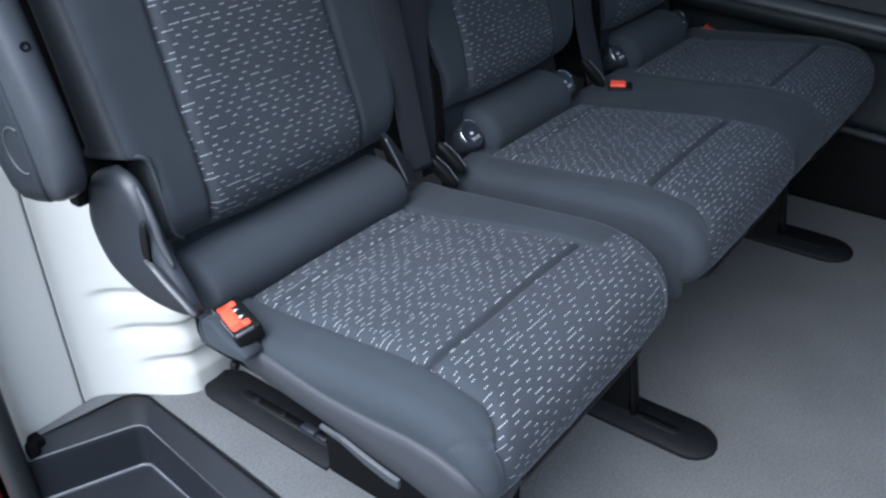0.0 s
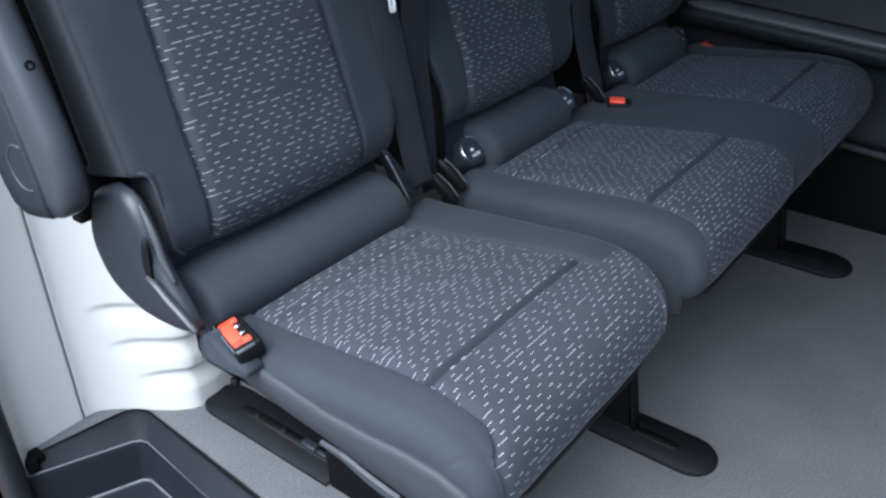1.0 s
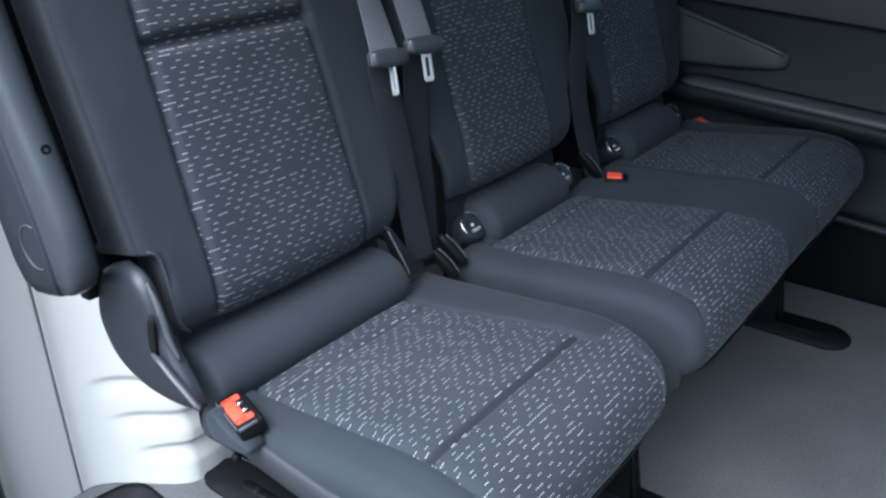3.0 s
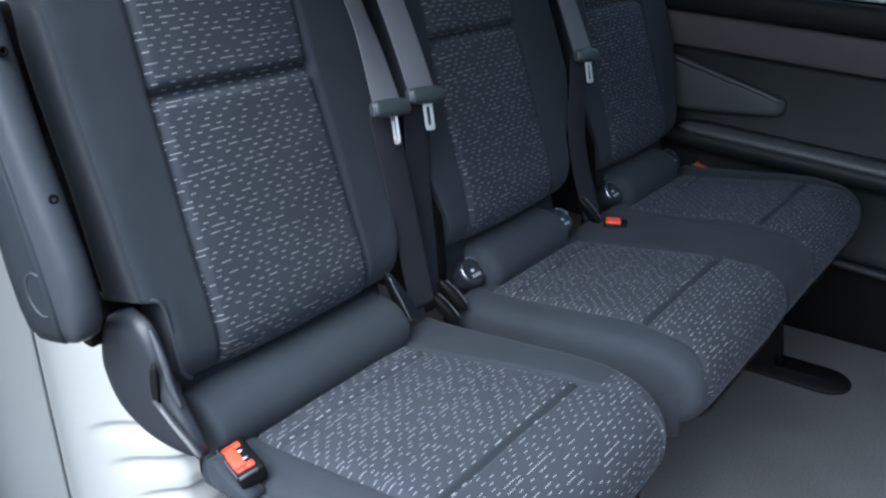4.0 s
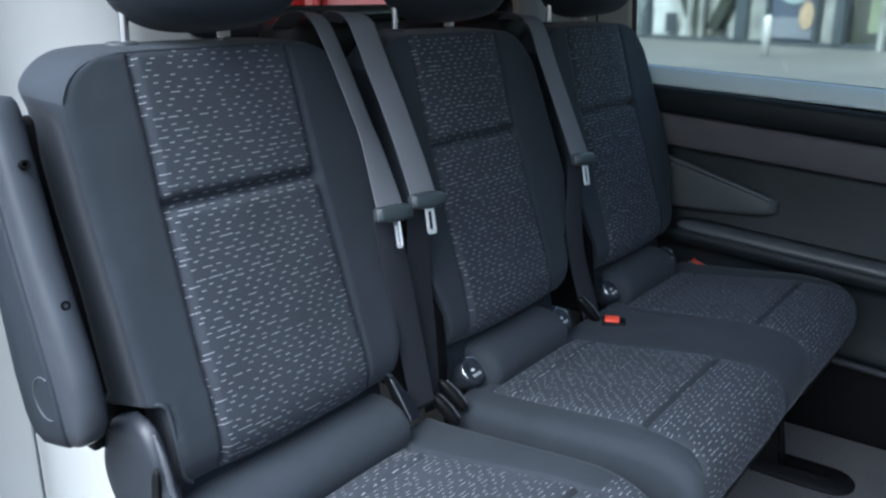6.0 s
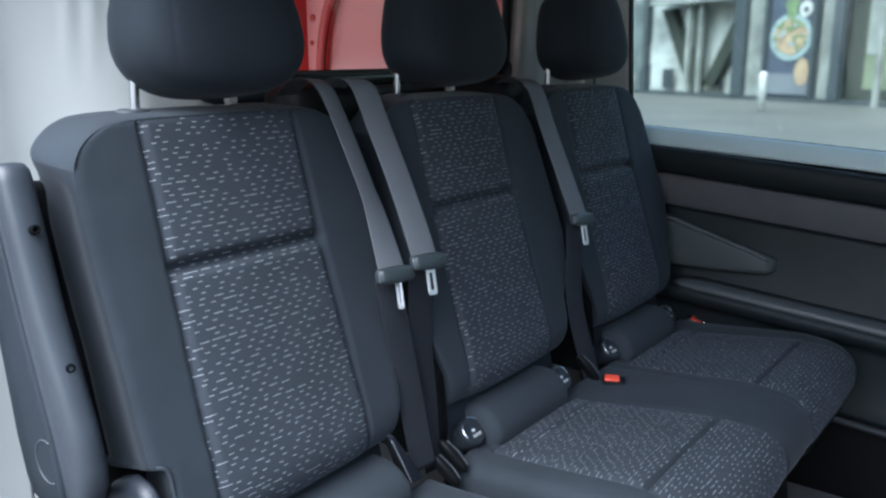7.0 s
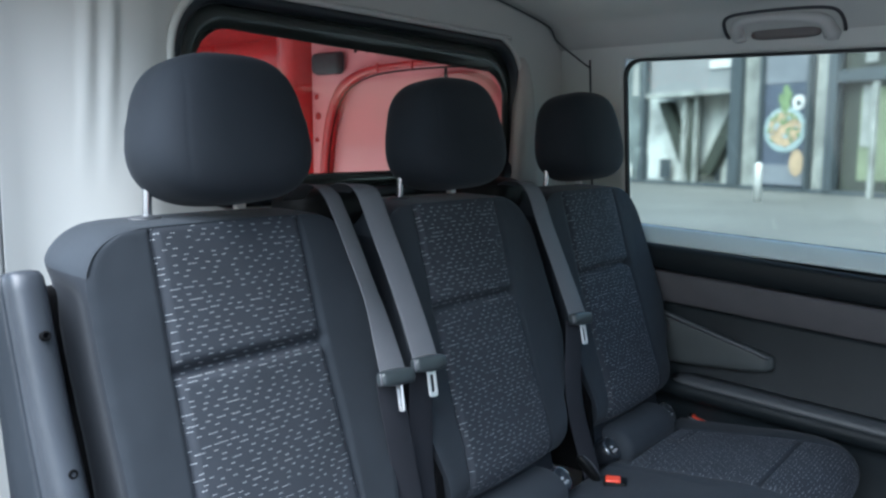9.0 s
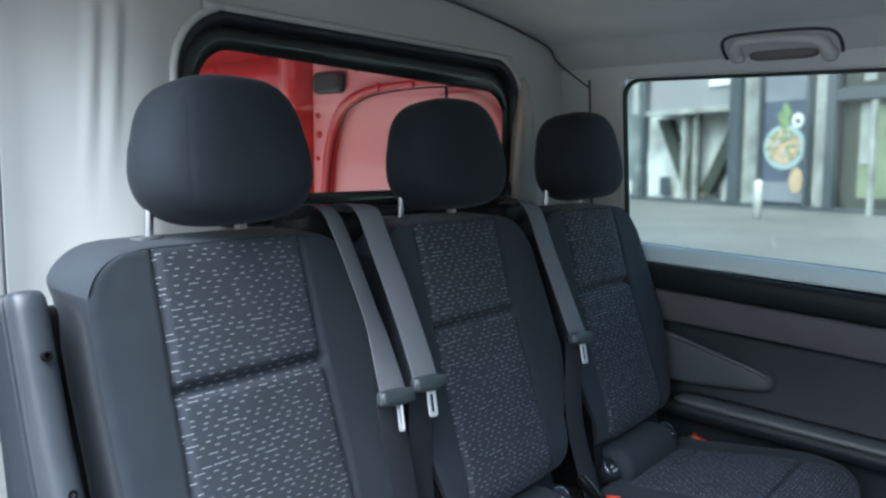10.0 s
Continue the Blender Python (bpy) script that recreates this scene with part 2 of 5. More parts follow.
def smooth_line(pts, n):
    """n points along a Catmull-Rom curve through pts, evenly spaced by length."""
    P = np.array(pts, float)
    Q = np.vstack([2 * P[0] - P[1], P, 2 * P[-1] - P[-2]])
    out = []
    for i in range(1, len(Q) - 2):
        for t in np.linspace(0, 1, 24, endpoint=False):
            a, b, c, d = Q[i - 1], Q[i], Q[i + 1], Q[i + 2]
            out.append(0.5 * (2 * b + (c - a) * t + (2 * a - 5 * b + 4 * c - d) * t ** 2 + (3 * b - a - 3 * c + d) * t ** 3))
    out.append(P[-1])
    out = np.array(out)
    s = np.concatenate([[0], np.cumsum(np.linalg.norm(np.diff(out, axis=0), axis=1))])
    want = np.linspace(0, s[-1], n)
    return np.stack([np.interp(want, s, out[:, k]) for k in range(out.shape[1])], 1), want


def tube(pts, radius, n=24, sides=10):
    P, _ = smooth_line(pts, n)
    rings = []
    for k in range(n):
        d = Vector(P[min(k + 1, n - 1)] - P[max(k - 1, 0)]).normalized()
        a = d.orthogonal().normalized() if k == 0 else (a - d * a.dot(d)).normalized()
        b = d.cross(a)
        r = radius(k / (n - 1)) if callable(radius) else radius
        rings.append([Vector(P[k]) + (a * math.cos(2 * math.pi * i / sides) + b * math.sin(2 * math.pi * i / sides)) * r for i in range(sides)])
    return loft(rings)


def ribbon(pts, width, thick, across, n=40):
    """A flat strap along pts; across is the direction of its width at even steps along it."""
    P, _ = smooth_line(pts, n)
    rings = []
    A = np.array(across, float)
    for k in range(n):
        d = Vector(P[min(k + 1, n - 1)] - P[max(k - 1, 0)]).normalized()
        w = Vector([float(np.interp(k / (n - 1), np.linspace(0, 1, len(A)), A[:, c])) for c in range(3)])
        w = (w - d * w.dot(d)).normalized()
        t = d.cross(w)
        c = Vector(P[k])
        h, q = width / 2, thick / 2
        rings.append([c - w * h - t * q * 0.3, c - w * (h - 0.002) - t * q, c + w * (h - 0.002) - t * q, c + w * h - t * q * 0.3,
                      c + w * h + t * q * 0.3, c + w * (h - 0.002) + t * q, c - w * (h - 0.002) + t * q, c - w * h + t * q * 0.3])
    return loft(rings)


def outline_plate(points, z0, z1, rim=0.003):
    """A flat plate with that outline in x and y and a softened upper edge."""
    c = np.mean(points, axis=0)
    P = np.array(points)
    inn = P + (c - P) / np.maximum(np.linalg.norm(c - P, axis=1, keepdims=True), 1e-6) * rim
    return loft([[(*p, z0) for p in P], [(*p, z1 - rim) for p in P], [(*p, z1) for p in inn]])


def stadium(x0, x1, y0, y1, n=10, square_back=False):
    r = (x1 - x0) / 2
    xc = (x0 + x1) / 2
    pts = [(xc + r * math.cos(a), y0 + r + r * math.sin(a)) for a in np.linspace(-math.pi, 0, n)]
    if square_back:
        return pts + [(x1, y1), (x0, y1)]
    return pts + [(xc + r * math.cos(a), y1 - r + r * math.sin(a)) for a in np.linspace(0, math.pi, n)]


def rounded_rect(x0, x1, z0, z1, r, n=8):
    pts = []
    for cx, cz, a0 in ((x1 - r, z1 - r, 0), (x0 + r, z1 - r, 90), (x0 + r, z0 + r, 180), (x1 - r, z0 + r, 270)):
        for a in np.linspace(a0, a0 + 90, n):
            pts.append((cx + r * math.cos(radians(a)), cz + r * math.sin(radians(a))))
    return pts


def superquad(c, half, e1=0.5, e2=0.5, nu=40, nv=24, warp=None):
    def pw(v, e):
        return math.copysign(abs(v) ** e, v)
    rings = []
    for j in range(nv + 1):
        ph = -math.pi / 2 + math.pi * j / nv
        ph = max(min(ph, math.pi / 2 - 1e-3), -math.pi / 2 + 1e-3)
        ring = []
        for i in range(nu):
            th = 2 * math.pi * i / nu
            p = [pw(math.cos(ph), e1) * pw(math.cos(th), e2), pw(math.cos(ph), e1) * pw(math.sin(th), e2), pw(math.sin(ph), e1)]
            if warp:
                p = warp(*p)
            ring.append((c[0] + half[0] * p[0], c[1] + half[1] * p[1], c[2] + half[2] * p[2]))
        rings.append(ring)
    return loft(rings)


def smoothstep(a, b, x):
    t = np.clip((x - a) / (b - a), 0, 1)
    return t * t * (3 - 2 * t)


def soft_wrinkles(xs, s, seams, seed):
    """Slight unevenness of stuffed cloth: broad waves, and puckers along the seams."""
    out = []
    for x in xs:
        h = 0.0011 * noise.noise(Vector((x * 14, s * 9, seed))) + 0.0004 * noise.noise(Vector((x * 45, s * 38, seed + 5)))
        for e in seams:
            h += 0.0007 * noise.noise(Vector((s * 95, e * 10, seed + 9))) * math.exp(-((x - e) / 0.010) ** 2)
        out.append(h)
    return np.array(out)


def pad(profile, rows, left, right, seam_left, seam_right, insert, creases, radius, depth, puff=0.004, seam=0.004, side_crease=None, wrap=0.0):
    """An upholstered pad. profile: its middle line in (y, z); left, right: its sides, seam_left, seam_right: the sides of the
    patterned insert, all as functions of the length s along the profile. wrap: up to this s the insert also covers the right edge. Returns cover, insert, insert_uv."""
    P, S = smooth_line(profile, rows)
    T = np.gradient(P, axis=0)
    T /= np.linalg.norm(T, axis=1, keepdims=True)
    N = np.stack([-T[:, 1], T[:, 0]], 1)
    na, nb = 16, 34
    depth_at = depth if callable(depth) else (lambda s: depth)
    V, U = [], []
    ncol = 0
    for k in range(rows):
        s = S[k]
        xl, xr, sl, sr = left(s), right(s), seam_left(s), seam_right(s)
        xs, hs = [], []
        wall = np.linspace(max(depth_at(s), radius + 0.001), radius, 7)[:-1]
        arc = np.linspace(0, math.pi / 2, 9)
        for d in wall:
            xs.append(xl), hs.append(-d)
        for a in arc:
            xs.append(xl + radius * (1 - math.cos(a))), hs.append(-radius * (1 - math.sin(a)))
        x0 = xl + radius
        for u in np.linspace(0, 1, na + 1)[1:]:
            x = x0 + (sl - x0) * u
            xs.append(x), hs.append(0.002 * math.sin(math.pi * u))
        cl = len(xs) - 1
        for u in np.linspace(0, 1, nb + 1)[1:]:
            xs.append(sl + (sr - sl) * u)
            hs.append(puff * (4 * u * (1 - u)) ** 0.5)
        cr = len(xs) - 1
        x1 = xr - radius
        for u in np.linspace(0, 1, na + 1)[1:]:
            x = sr + (x1 - sr) * u
            xs.append(x), hs.append(0.002 * math.sin(math.pi * u))
        for a in arc[::-1][1:]:
            xs.append(xr - radius * (1 - math.cos(a))), hs.append(-radius * (1 - math.sin(a)))
        for d in wall[::-1]:
            xs.append(xr), hs.append(-d)
        xs, hs = np.array(xs), np.array(hs)
        inside = insert[0] <= s <= insert[1]
        if inside:
            hs = hs - seam * (np.exp(-((xs - sl) / 0.0026) ** 2) + (0.0 if s < wrap else 1.0) * np.exp(-((xs - sr) / 0.0026) ** 2))
            for sc, deep, wide in creases:
                band = smoothstep(sl - 0.004, sl + 0.002, xs) * smoothstep(sr + 0.004, sr - 0.002, xs)
                hs = hs - deep * math.exp(-((s - sc) / wide) ** 2) * band
        for e in insert:
            band = smoothstep(sl - 0.003, sl, xs) * (1 - smoothstep(sr, sr + 0.003, xs))
            hs = hs - seam * math.exp(-((s - e) / 0.004) ** 2) * band
        if side_crease:
            hs = hs - np.array([0.0030 * math.exp(-((s - side_crease(x)) / 0.0035) ** 2) if x < sl else 0.0 for x in xs])
        hs = hs + soft_wrinkles(xs, s, (sl, sr), 2.0)
        ncol = len(xs)
        # the cloth's own width, unrolled round the right edge
        us = list(xs[:ncol - 14]) + [x1 + radius * (math.pi / 2 - a) for a in arc[::-1][1:]] + [x1 + radius * math.pi / 2 + d - radius for d in wall[::-1]]
        for x, h, u in zip(xs, hs, us):
            V.append((x, P[k, 0] + N[k, 0] * h, P[k, 1] + N[k, 1] * h))
            U.append((u, s))
    cover, fab = [], []
    for k in range(rows - 1):
        ins = insert[0] <= (S[k] + S[k + 1]) / 2 <= insert[1]
        for i in range(ncol - 1):
            f = (k * ncol + i, k * ncol + i + 1, (k + 1) * ncol + i + 1, (k + 1) * ncol + i)
            last = ncol - 3 if S[k] < wrap else cr
            (fab if ins and cl <= i < last else cover).append(f)

    def pick(F):
        used = sorted({i for f in F for i in f})
        m = {o: n for n, o in enumerate(used)}
        return [V[i] for i in used], [tuple(m[i] for i in f) for f in F], [U[i] for i in used]

    a, b = pick(cover), pick(fab)
    return (a[0], a[1]), (b[0], b[1]), b[2]


def wrapped_pad(profile, rows, left, right, seam_left, seam_right, insert, creases, depth, puff=0.005, seam=0.006, tuck=None, hang=None):
    """A back pad whose front panel is framed by one gusset band running up its sides and over its top."""
    P, S = smooth_line(profile, rows)
    T = np.gradient(P, axis=0)
    T /= np.linalg.norm(T, axis=1, keepdims=True)
    N = np.stack([-T[:, 1], T[:, 0]], 1)
    na, nb = 16, 34
    V, U = [], []
    for k in range(rows):
        s = S[k]
        xl, xr, sl, sr = left(s), right(s), seam_left(s), seam_right(s)
        sl, sr = max(sl, xl + 0.004), min(sr, xr - 0.004)
        xs = np.concatenate([np.linspace(xl, sl, na + 1), np.linspace(sl, sr, nb + 1)[1:], np.linspace(sr, xr, na + 1)[1:]])
        u = np.clip((xs - sl) / (sr - sl), 0, 1)
        hs = puff * np.sqrt(4 * u * (1 - u))
        near = np.minimum(np.minimum(xs - xl, xr - xs), S[-1] - s)
        hs = hs - 0.0022 * np.exp(-(near / 0.005) ** 2)
        if insert[0] <= s <= insert[1]:
            hs = hs - seam * (np.exp(-((xs - sl) / 0.0026) ** 2) + np.exp(-((xs - sr) / 0.0026) ** 2))
            band = smoothstep(sl - 0.004, sl + 0.002, xs) * (1 - smoothstep(sr - 0.002, sr + 0.004, xs))
            for sc, deep, wide in creases:
                hs = hs - deep * math.exp(-((s - sc) / wide) ** 2) * band
        hs = hs + soft_wrinkles(xs, s, (sl, sr, xl, xr), 7.0)
        V += [(x, P[k, 0] + N[k, 0] * h, P[k, 1] + N[k, 1] * h) for x, h in zip(xs, hs)]
        U += [(x, s) for x in xs]
    n = 2 * na + nb + 1
    cover, fab = [], []
    for k in range(rows - 1):
        ins = insert[0] <= (S[k] + S[k + 1]) / 2 <= insert[1]
        for i in range(n - 1):
            f = (k * n + i, k * n + i + 1, (k + 1) * n + i + 1, (k + 1) * n + i)
            (fab if ins and na <= i < na + nb else cover).append(f)
    # the rim runs up the left side, over the top and down the right side
    rim = [k * n for k in range(rows)] + [(rows - 1) * n + i for i in range(1, n - 1)] + [k * n + n - 1 for k in range(rows - 1, -1, -1)]
    flat = np.array([U[i] for i in rim])
    tan = np.gradient(flat, axis=0)
    for _ in range(6):
        tan[1:-1] = (tan[:-2] + tan[1:-1] * 2 + tan[2:]) / 4
    tan /= np.linalg.norm(tan, axis=1, keepdims=True)
    out = np.stack([-tan[:, 1], tan[:, 0]], 1)
    m = len(rim)
    first_ring = len(V)
    row_of = [i // n for i in rim]
    bands = ((0.0, 0.0014), (0.0003, 0.0022), (0.0008, 0.004), (0.0012, 0.008), (0.0016, 0.014), (0.0022, 0.03), (0.0026, 0.05), (0.003, 0.07), (0.003, 0.088), (0.002, 0.098), (-0.003, 0.105), (-0.02, depth))
    for o, b in bands:
        for q in range(m):
            k = row_of[q]
            x, y, z = V[rim[q]]
            ox, os = out[q]
            tw = tuck(ox, S[k], b) if tuck else 0.0
            lift = 0.03 * b + (0.03 * b * float(smoothstep(0.5, 0.95, -ox)) * float(smoothstep(S[-1] - 0.16, S[-1] - 0.05, S[k])) * float(smoothstep(S[-1] - 0.01, S[-1] - 0.045, S[k])) if ox < 0 else 0.0)
            if hang and ox < 0:
                lift -= hang(S[k]) * b
            V.append((x + ox * (o - tw), y + T[k, 0] * os * o + b, z + T[k, 1] * os * o + lift))
    # gusset faces below the corner crease take the darker colour
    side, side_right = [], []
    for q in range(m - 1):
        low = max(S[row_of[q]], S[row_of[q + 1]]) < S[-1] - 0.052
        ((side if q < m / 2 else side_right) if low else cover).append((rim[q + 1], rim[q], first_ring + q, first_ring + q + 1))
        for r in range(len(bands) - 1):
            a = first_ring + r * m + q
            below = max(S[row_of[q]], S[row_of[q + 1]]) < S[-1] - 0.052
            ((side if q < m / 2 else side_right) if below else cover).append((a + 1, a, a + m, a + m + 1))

    def pick(F):
        used = sorted({i for f in F for i in f})
        w = {o: j for j, o in enumerate(used)}
        return [V[i] for i in used], [tuple(w[i] for i in f) for f in F], [U[i] if i < len(U) else (0.0, 0.0) for i in used]

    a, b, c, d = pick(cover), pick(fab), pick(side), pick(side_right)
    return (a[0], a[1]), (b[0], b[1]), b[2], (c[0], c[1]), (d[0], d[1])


# ================= the van's structure =================
BACK_Y = 0.70


def grid_sheet(xs, zs, f, keep=lambda x, z: True, thick=(0, 0.03, 0)):
    """A sheet with thickness over a grid of two coordinates; cells outside keep are left open."""
    n = len(zs)
    top = [f(x, z) for x in xs for z in zs]
    V = top + [(p[0] + thick[0], p[1] + thick[1], p[2] + thick[2]) for p in top]
    o = len(top)
    cells = set()
    for i in range(len(xs) - 1):
        for j in range(n - 1):
            if keep((xs[i] + xs[i + 1]) / 2, (zs[j] + zs[j + 1]) / 2):
                cells.add((i, j))
    F = []
    for i, j in cells:
        a, b, c, d = i * n + j, (i + 1) * n + j, (i + 1) * n + j + 1, i * n + j + 1
        F.append((a, b, c, d))
        F.append((o + d, o + c, o + b, o + a))
        for (di, dj), (p, q) in (((0, -1), (a, b)), ((1, 0), (b, c)), ((0, 1), (c, d)), ((-1, 0), (d, a))):
            if (i + di, j + dj) not in cells:
                F.append((q, p, o + p, o + q))
    return V, F


# floor sheet with the step well cut out of its near side
def well_ring(d):
    """The edge of the step well, drawn in by d; its right side, a round corner and its rear side."""
    r = max(0.046 - d * 0.6, 0.010)
    stops = (-0.01, 0.0, 0.034, 0.050, 0.200)
    x_at, x_lean = float(np.interp(d, stops, (-0.084, -0.094, -0.128, -0.137, -0.28))), float(np.interp(d, stops, (0.06, 0.06, 0.10, 0.07, 0.07)))
    y_at, y_lean = float(np.interp(d, stops, (0.744, 0.734, 0.674, 0.666, 0.52))), float(np.interp(d, stops, (0.168, 0.168, 0.44, 0.42, 0.42)))
    xr = lambda y: x_at - x_lean * max(0.0, 0.66 - y)
    yb = lambda x: y_at - y_lean * (x + 0.137)
    # the round corner touches both sides
    turn = math.atan(y_lean)
    lean = math.atan(x_lean)
    n1 = (math.cos(lean), -math.sin(lean))
    n2 = (math.sin(turn), math.cos(turn))
    c1 = n1[0] * xr(0.60) + n1[1] * 0.60 - r
    c2 = n2[0] * -0.20 + n2[1] * yb(-0.20) - r
    det = n1[0] * n2[1] - n1[1] * n2[0]
    cx, cy = (c1 * n2[1] - c2 * n1[1]) / det, (n1[0] * c2 - n2[0] * c1) / det
    a0, a1 = -lean, math.pi / 2 - turn
    pts = [(xr(y), y) for y in (-1.7, -1.0, -0.4, 0.0, 0.2, 0.36, 0.46, 0.54, cy - 0.02)]
    pts += [(cx + r * math.cos(a), cy + r * math.sin(a)) for a in np.linspace(a0, a1, 11)]
    x0 = pts[-1][0] - 0.012
    pts += [(x, yb(x)) for x in (x0 + (-0.34 - x0) * t for t in (0, 0.25, 0.5, 0.75, 1.0))]
    return pts


EDGE = well_ring(0.0)
floor_outline = EDGE + [(-0.34, 0.84), (1.37, 0.84), (1.37, -1.7)]
floor_ob = part("floor", loft([[(x, y, -0.03) for x, y in floor_outline][::-1], [(x, y, 0.0) for x, y in floor_outline][::-1]]), M_FLOOR, smooth=False)
tagged(floor_ob, "grey speckled vinyl van floor", "floor", kind="structure")

well_rows = []
for d, z in ((0.0005, -0.006), (0.0005, -0.001), (0.003, 0.002), (0.006, 0.001), (0.010, -0.002), (0.031, -0.022), (0.0345, -0.0255), (0.0365, -0.030), (0.038, -0.038), (0.045, -0.098), (0.047, -0.106), (0.0505, -0.1105), (0.056, -0.112), (0.10, -0.115), (0.16, -0.118)):
    well_rows.append([(x, y, z) for x, y in well_ring(d)])
step_ob = part("step_well", loft(well_rows, closed=False), M_TRAY)
# pale beads put the sky's glint on the moulded edges into colour
for bead_d, bead_z, bead_r in ((0.0335, -0.0232, 0.0016), (0.0495, -0.1085, 0.0030)):
    bead = [(x, y, bead_z) for x, y in well_ring(bead_d)][3:]
    part("edge_glint", tube(bead, lambda t, r=bead_r: r * (0.25 + 0.75 * float(smoothstep(0.55, 0.8, t))), 60, 8), M_EDGE, step_ob, "pale bead painted as the sky's glint on the edge")
part("edge_seal", tube([(x, y, 0.0005) for x, y in well_ring(-0.001)][3:], 0.0022, 70, 6), M_BLACK, step_ob, "thin black edge seal")
part("corner_clip", join_geo(box(-0.300, -0.262, 0.742, 0.770, -0.012, 0.006, 0.004), box(-0.296, -0.276, 0.736, 0.750, -0.02, 0.010, 0.004)), M_VOID, step_ob, "black corner clip")
tagged(step_ob, "dark grey moulded plastic entry step well", "step", kind="structure")


# bulkhead with pressed ribs and a window opening
WIN = (0.085, 1.078, 1.003, 1.345)


def bulkhead_point(x, z):
    s = float(smoothstep(-0.16, -0.02, x))
    low = 0.772 - 0.142 * s + 0.02 * float(smoothstep(0.0, 0.12, x))
    high = 0.772 - 0.072 * float(smoothstep(-0.14, 0.05, x))
    k = float(smoothstep(0.34, 0.72, z))
    y = low * (1 - k) + high * k
    for zc, x0 in ((0.215, -0.135), (0.145, -0.120), (0.078, -0.100)):
        run = float(smoothstep(x0, x0 + 0.045, x)) * (1 - float(smoothstep(0.02, 0.08, x)))
        h = zc + 0.010 - z - 0.05 * (x + 0.05) - 6.0 * max(0.0, x0 + 0.055 - x) ** 2
        y += 0.0125 * run * float(smoothstep(-0.007, 0.010, h)) * (1 - float(smoothstep(0.006, 0.048, h)))
    flute = float(smoothstep(1.0, 1.30, z)) * (1 - float(smoothstep(1.335, 1.36, z)))
    # two pressed ridges, highest near the roof, steeper towards the open door
    for xc in (-0.057 - 0.05 * (1.2 - z), -0.028 - 0.05 * (1.2 - z)):
        y -= 0.008 * flute * float(smoothstep(xc - 0.007, xc + 0.006, x)) * (1 - float(smoothstep(xc + 0.006, xc + 0.024, x)))
    return (x, y, z)


def in_window(x, z, grow=0.0, r=0.10):
    x0, x1, z0, z1 = WIN
    x0, x1, z0, z1 = x0 - grow, x1 + grow, z0 - grow, z1 + grow
    dx, dz = max(x0 + r - x, 0, x - x1 + r), max(z0 + r - z, 0, z - z1 + r)
    return dx * dx + dz * dz < r * r


bx = np.concatenate([np.linspace(-0.1695, 0.12, 110), np.linspace(0.13, 1.40, 90)])
bz = np.concatenate([np.linspace(0.0, 0.30, 110), np.linspace(0.31, 1.52, 96)])
bulk = part("wall_rear", grid_sheet(bx, bz, bulkhead_point, lambda x, z: not in_window(x, z, 0.006, 0.10)), M_WALL)
tagged(bulk, "light grey painted steel bulkhead with pressed ribs", "wall", kind="structure")

# pillar panel between the bulkhead seam and the sliding-door opening
px_ = np.linspace(-0.305, -0.1705, 24)
pz_ = np.linspace(-0.02, 1.52, 60)


def pillar_point(x, z):
    return (x, 0.773 - 0.035 * float(1 - smoothstep(-0.305, -0.27, x)), z)


pillar = part("door_pillar", grid_sheet(px_, pz_, pillar_point), M_WALL)
tagged(pillar, "light grey painted metal door pillar panel", "pillar", kind="structure")
gap = part("panel_joint", tube([(-0.1700, 0.7728, z) for z in (0.0, 0.5, 1.0, 1.5)], 0.0011, 20, 6), M_PLASTIC_MID, pillar, "thin dark panel joint")
seal = part("door_seal", loft([[(-0.322 + 0.021 * math.copysign(abs(math.cos(a)) ** 0.7, math.cos(a)), 0.742 + 0.020 * math.sin(a), z) for a in np.linspace(0, 2 * math.pi, 20, endpoint=False)] for z in np.linspace(-0.25, 1.5, 24)]), M_RUBBER)
tagged(seal, "black rubber seal along the door opening", "seal", kind="structure")


# bulkhead window: deep dark surround, glass
def ring_loft(specs, n=10):
    rings = []
    for grow, y, r in specs:
        x0, x1, z0, z1 = WIN
        ring = []
        for x, z in rounded_rect(x0 - grow, x1 + grow, z0 - grow, z1 + grow, r, n):
            # the printed band grows wider along the top
            drop = (0.006 + 0.022 * (x - x0) / (x1 - x0)) * float(smoothstep(1.18, 1.30, z)) if grow < -0.03 else 0.0
            ring.append((x, y, z - drop))
        rings.append(ring)
    return loft(rings, caps=False)


rear_window = empty("window_1", 0.58, BACK_Y, 1.2)
tagged(rear_window, "fixed bulkhead window with a thick dark surround", "window", kind="structure")


def under(parent, geo):
    l = parent.location
    return shift_geo(geo, -l[0], -l[1], -l[2])


part("window_frame", under(rear_window, ring_loft([(0.012, 0.704, 0.11), (0.012, 0.697, 0.11), (0.006, 0.6945, 0.105), (-0.003, 0.6965, 0.10), (-0.008, 0.703, 0.095), (-0.010, 0.7125, 0.093), (-0.010, 0.7135, 0.093)])), M_PLASTIC, rear_window, "black rubber window surround")
part("printed_band", under(rear_window, ring_loft([(-0.0060, 0.716, 0.096), (-0.0060, 0.712, 0.096), (-0.042, 0.712, 0.07), (-0.042, 0.716, 0.07)])), M_CERAMIC, rear_window, "glossy black printed glass border")
flange = [(x, 0.694 if z > 1.1 else 0.697, z) for x, z in rounded_rect(WIN[0] - 0.016, WIN[1] + 0.016, WIN[2] - 0.016, WIN[3] + 0.016, 0.116, 12)]
part("flange", under(rear_window, tube(flange[2:26], 0.0065, 90, 10)), M_WALL, rear_window, "painted steel flange bead")


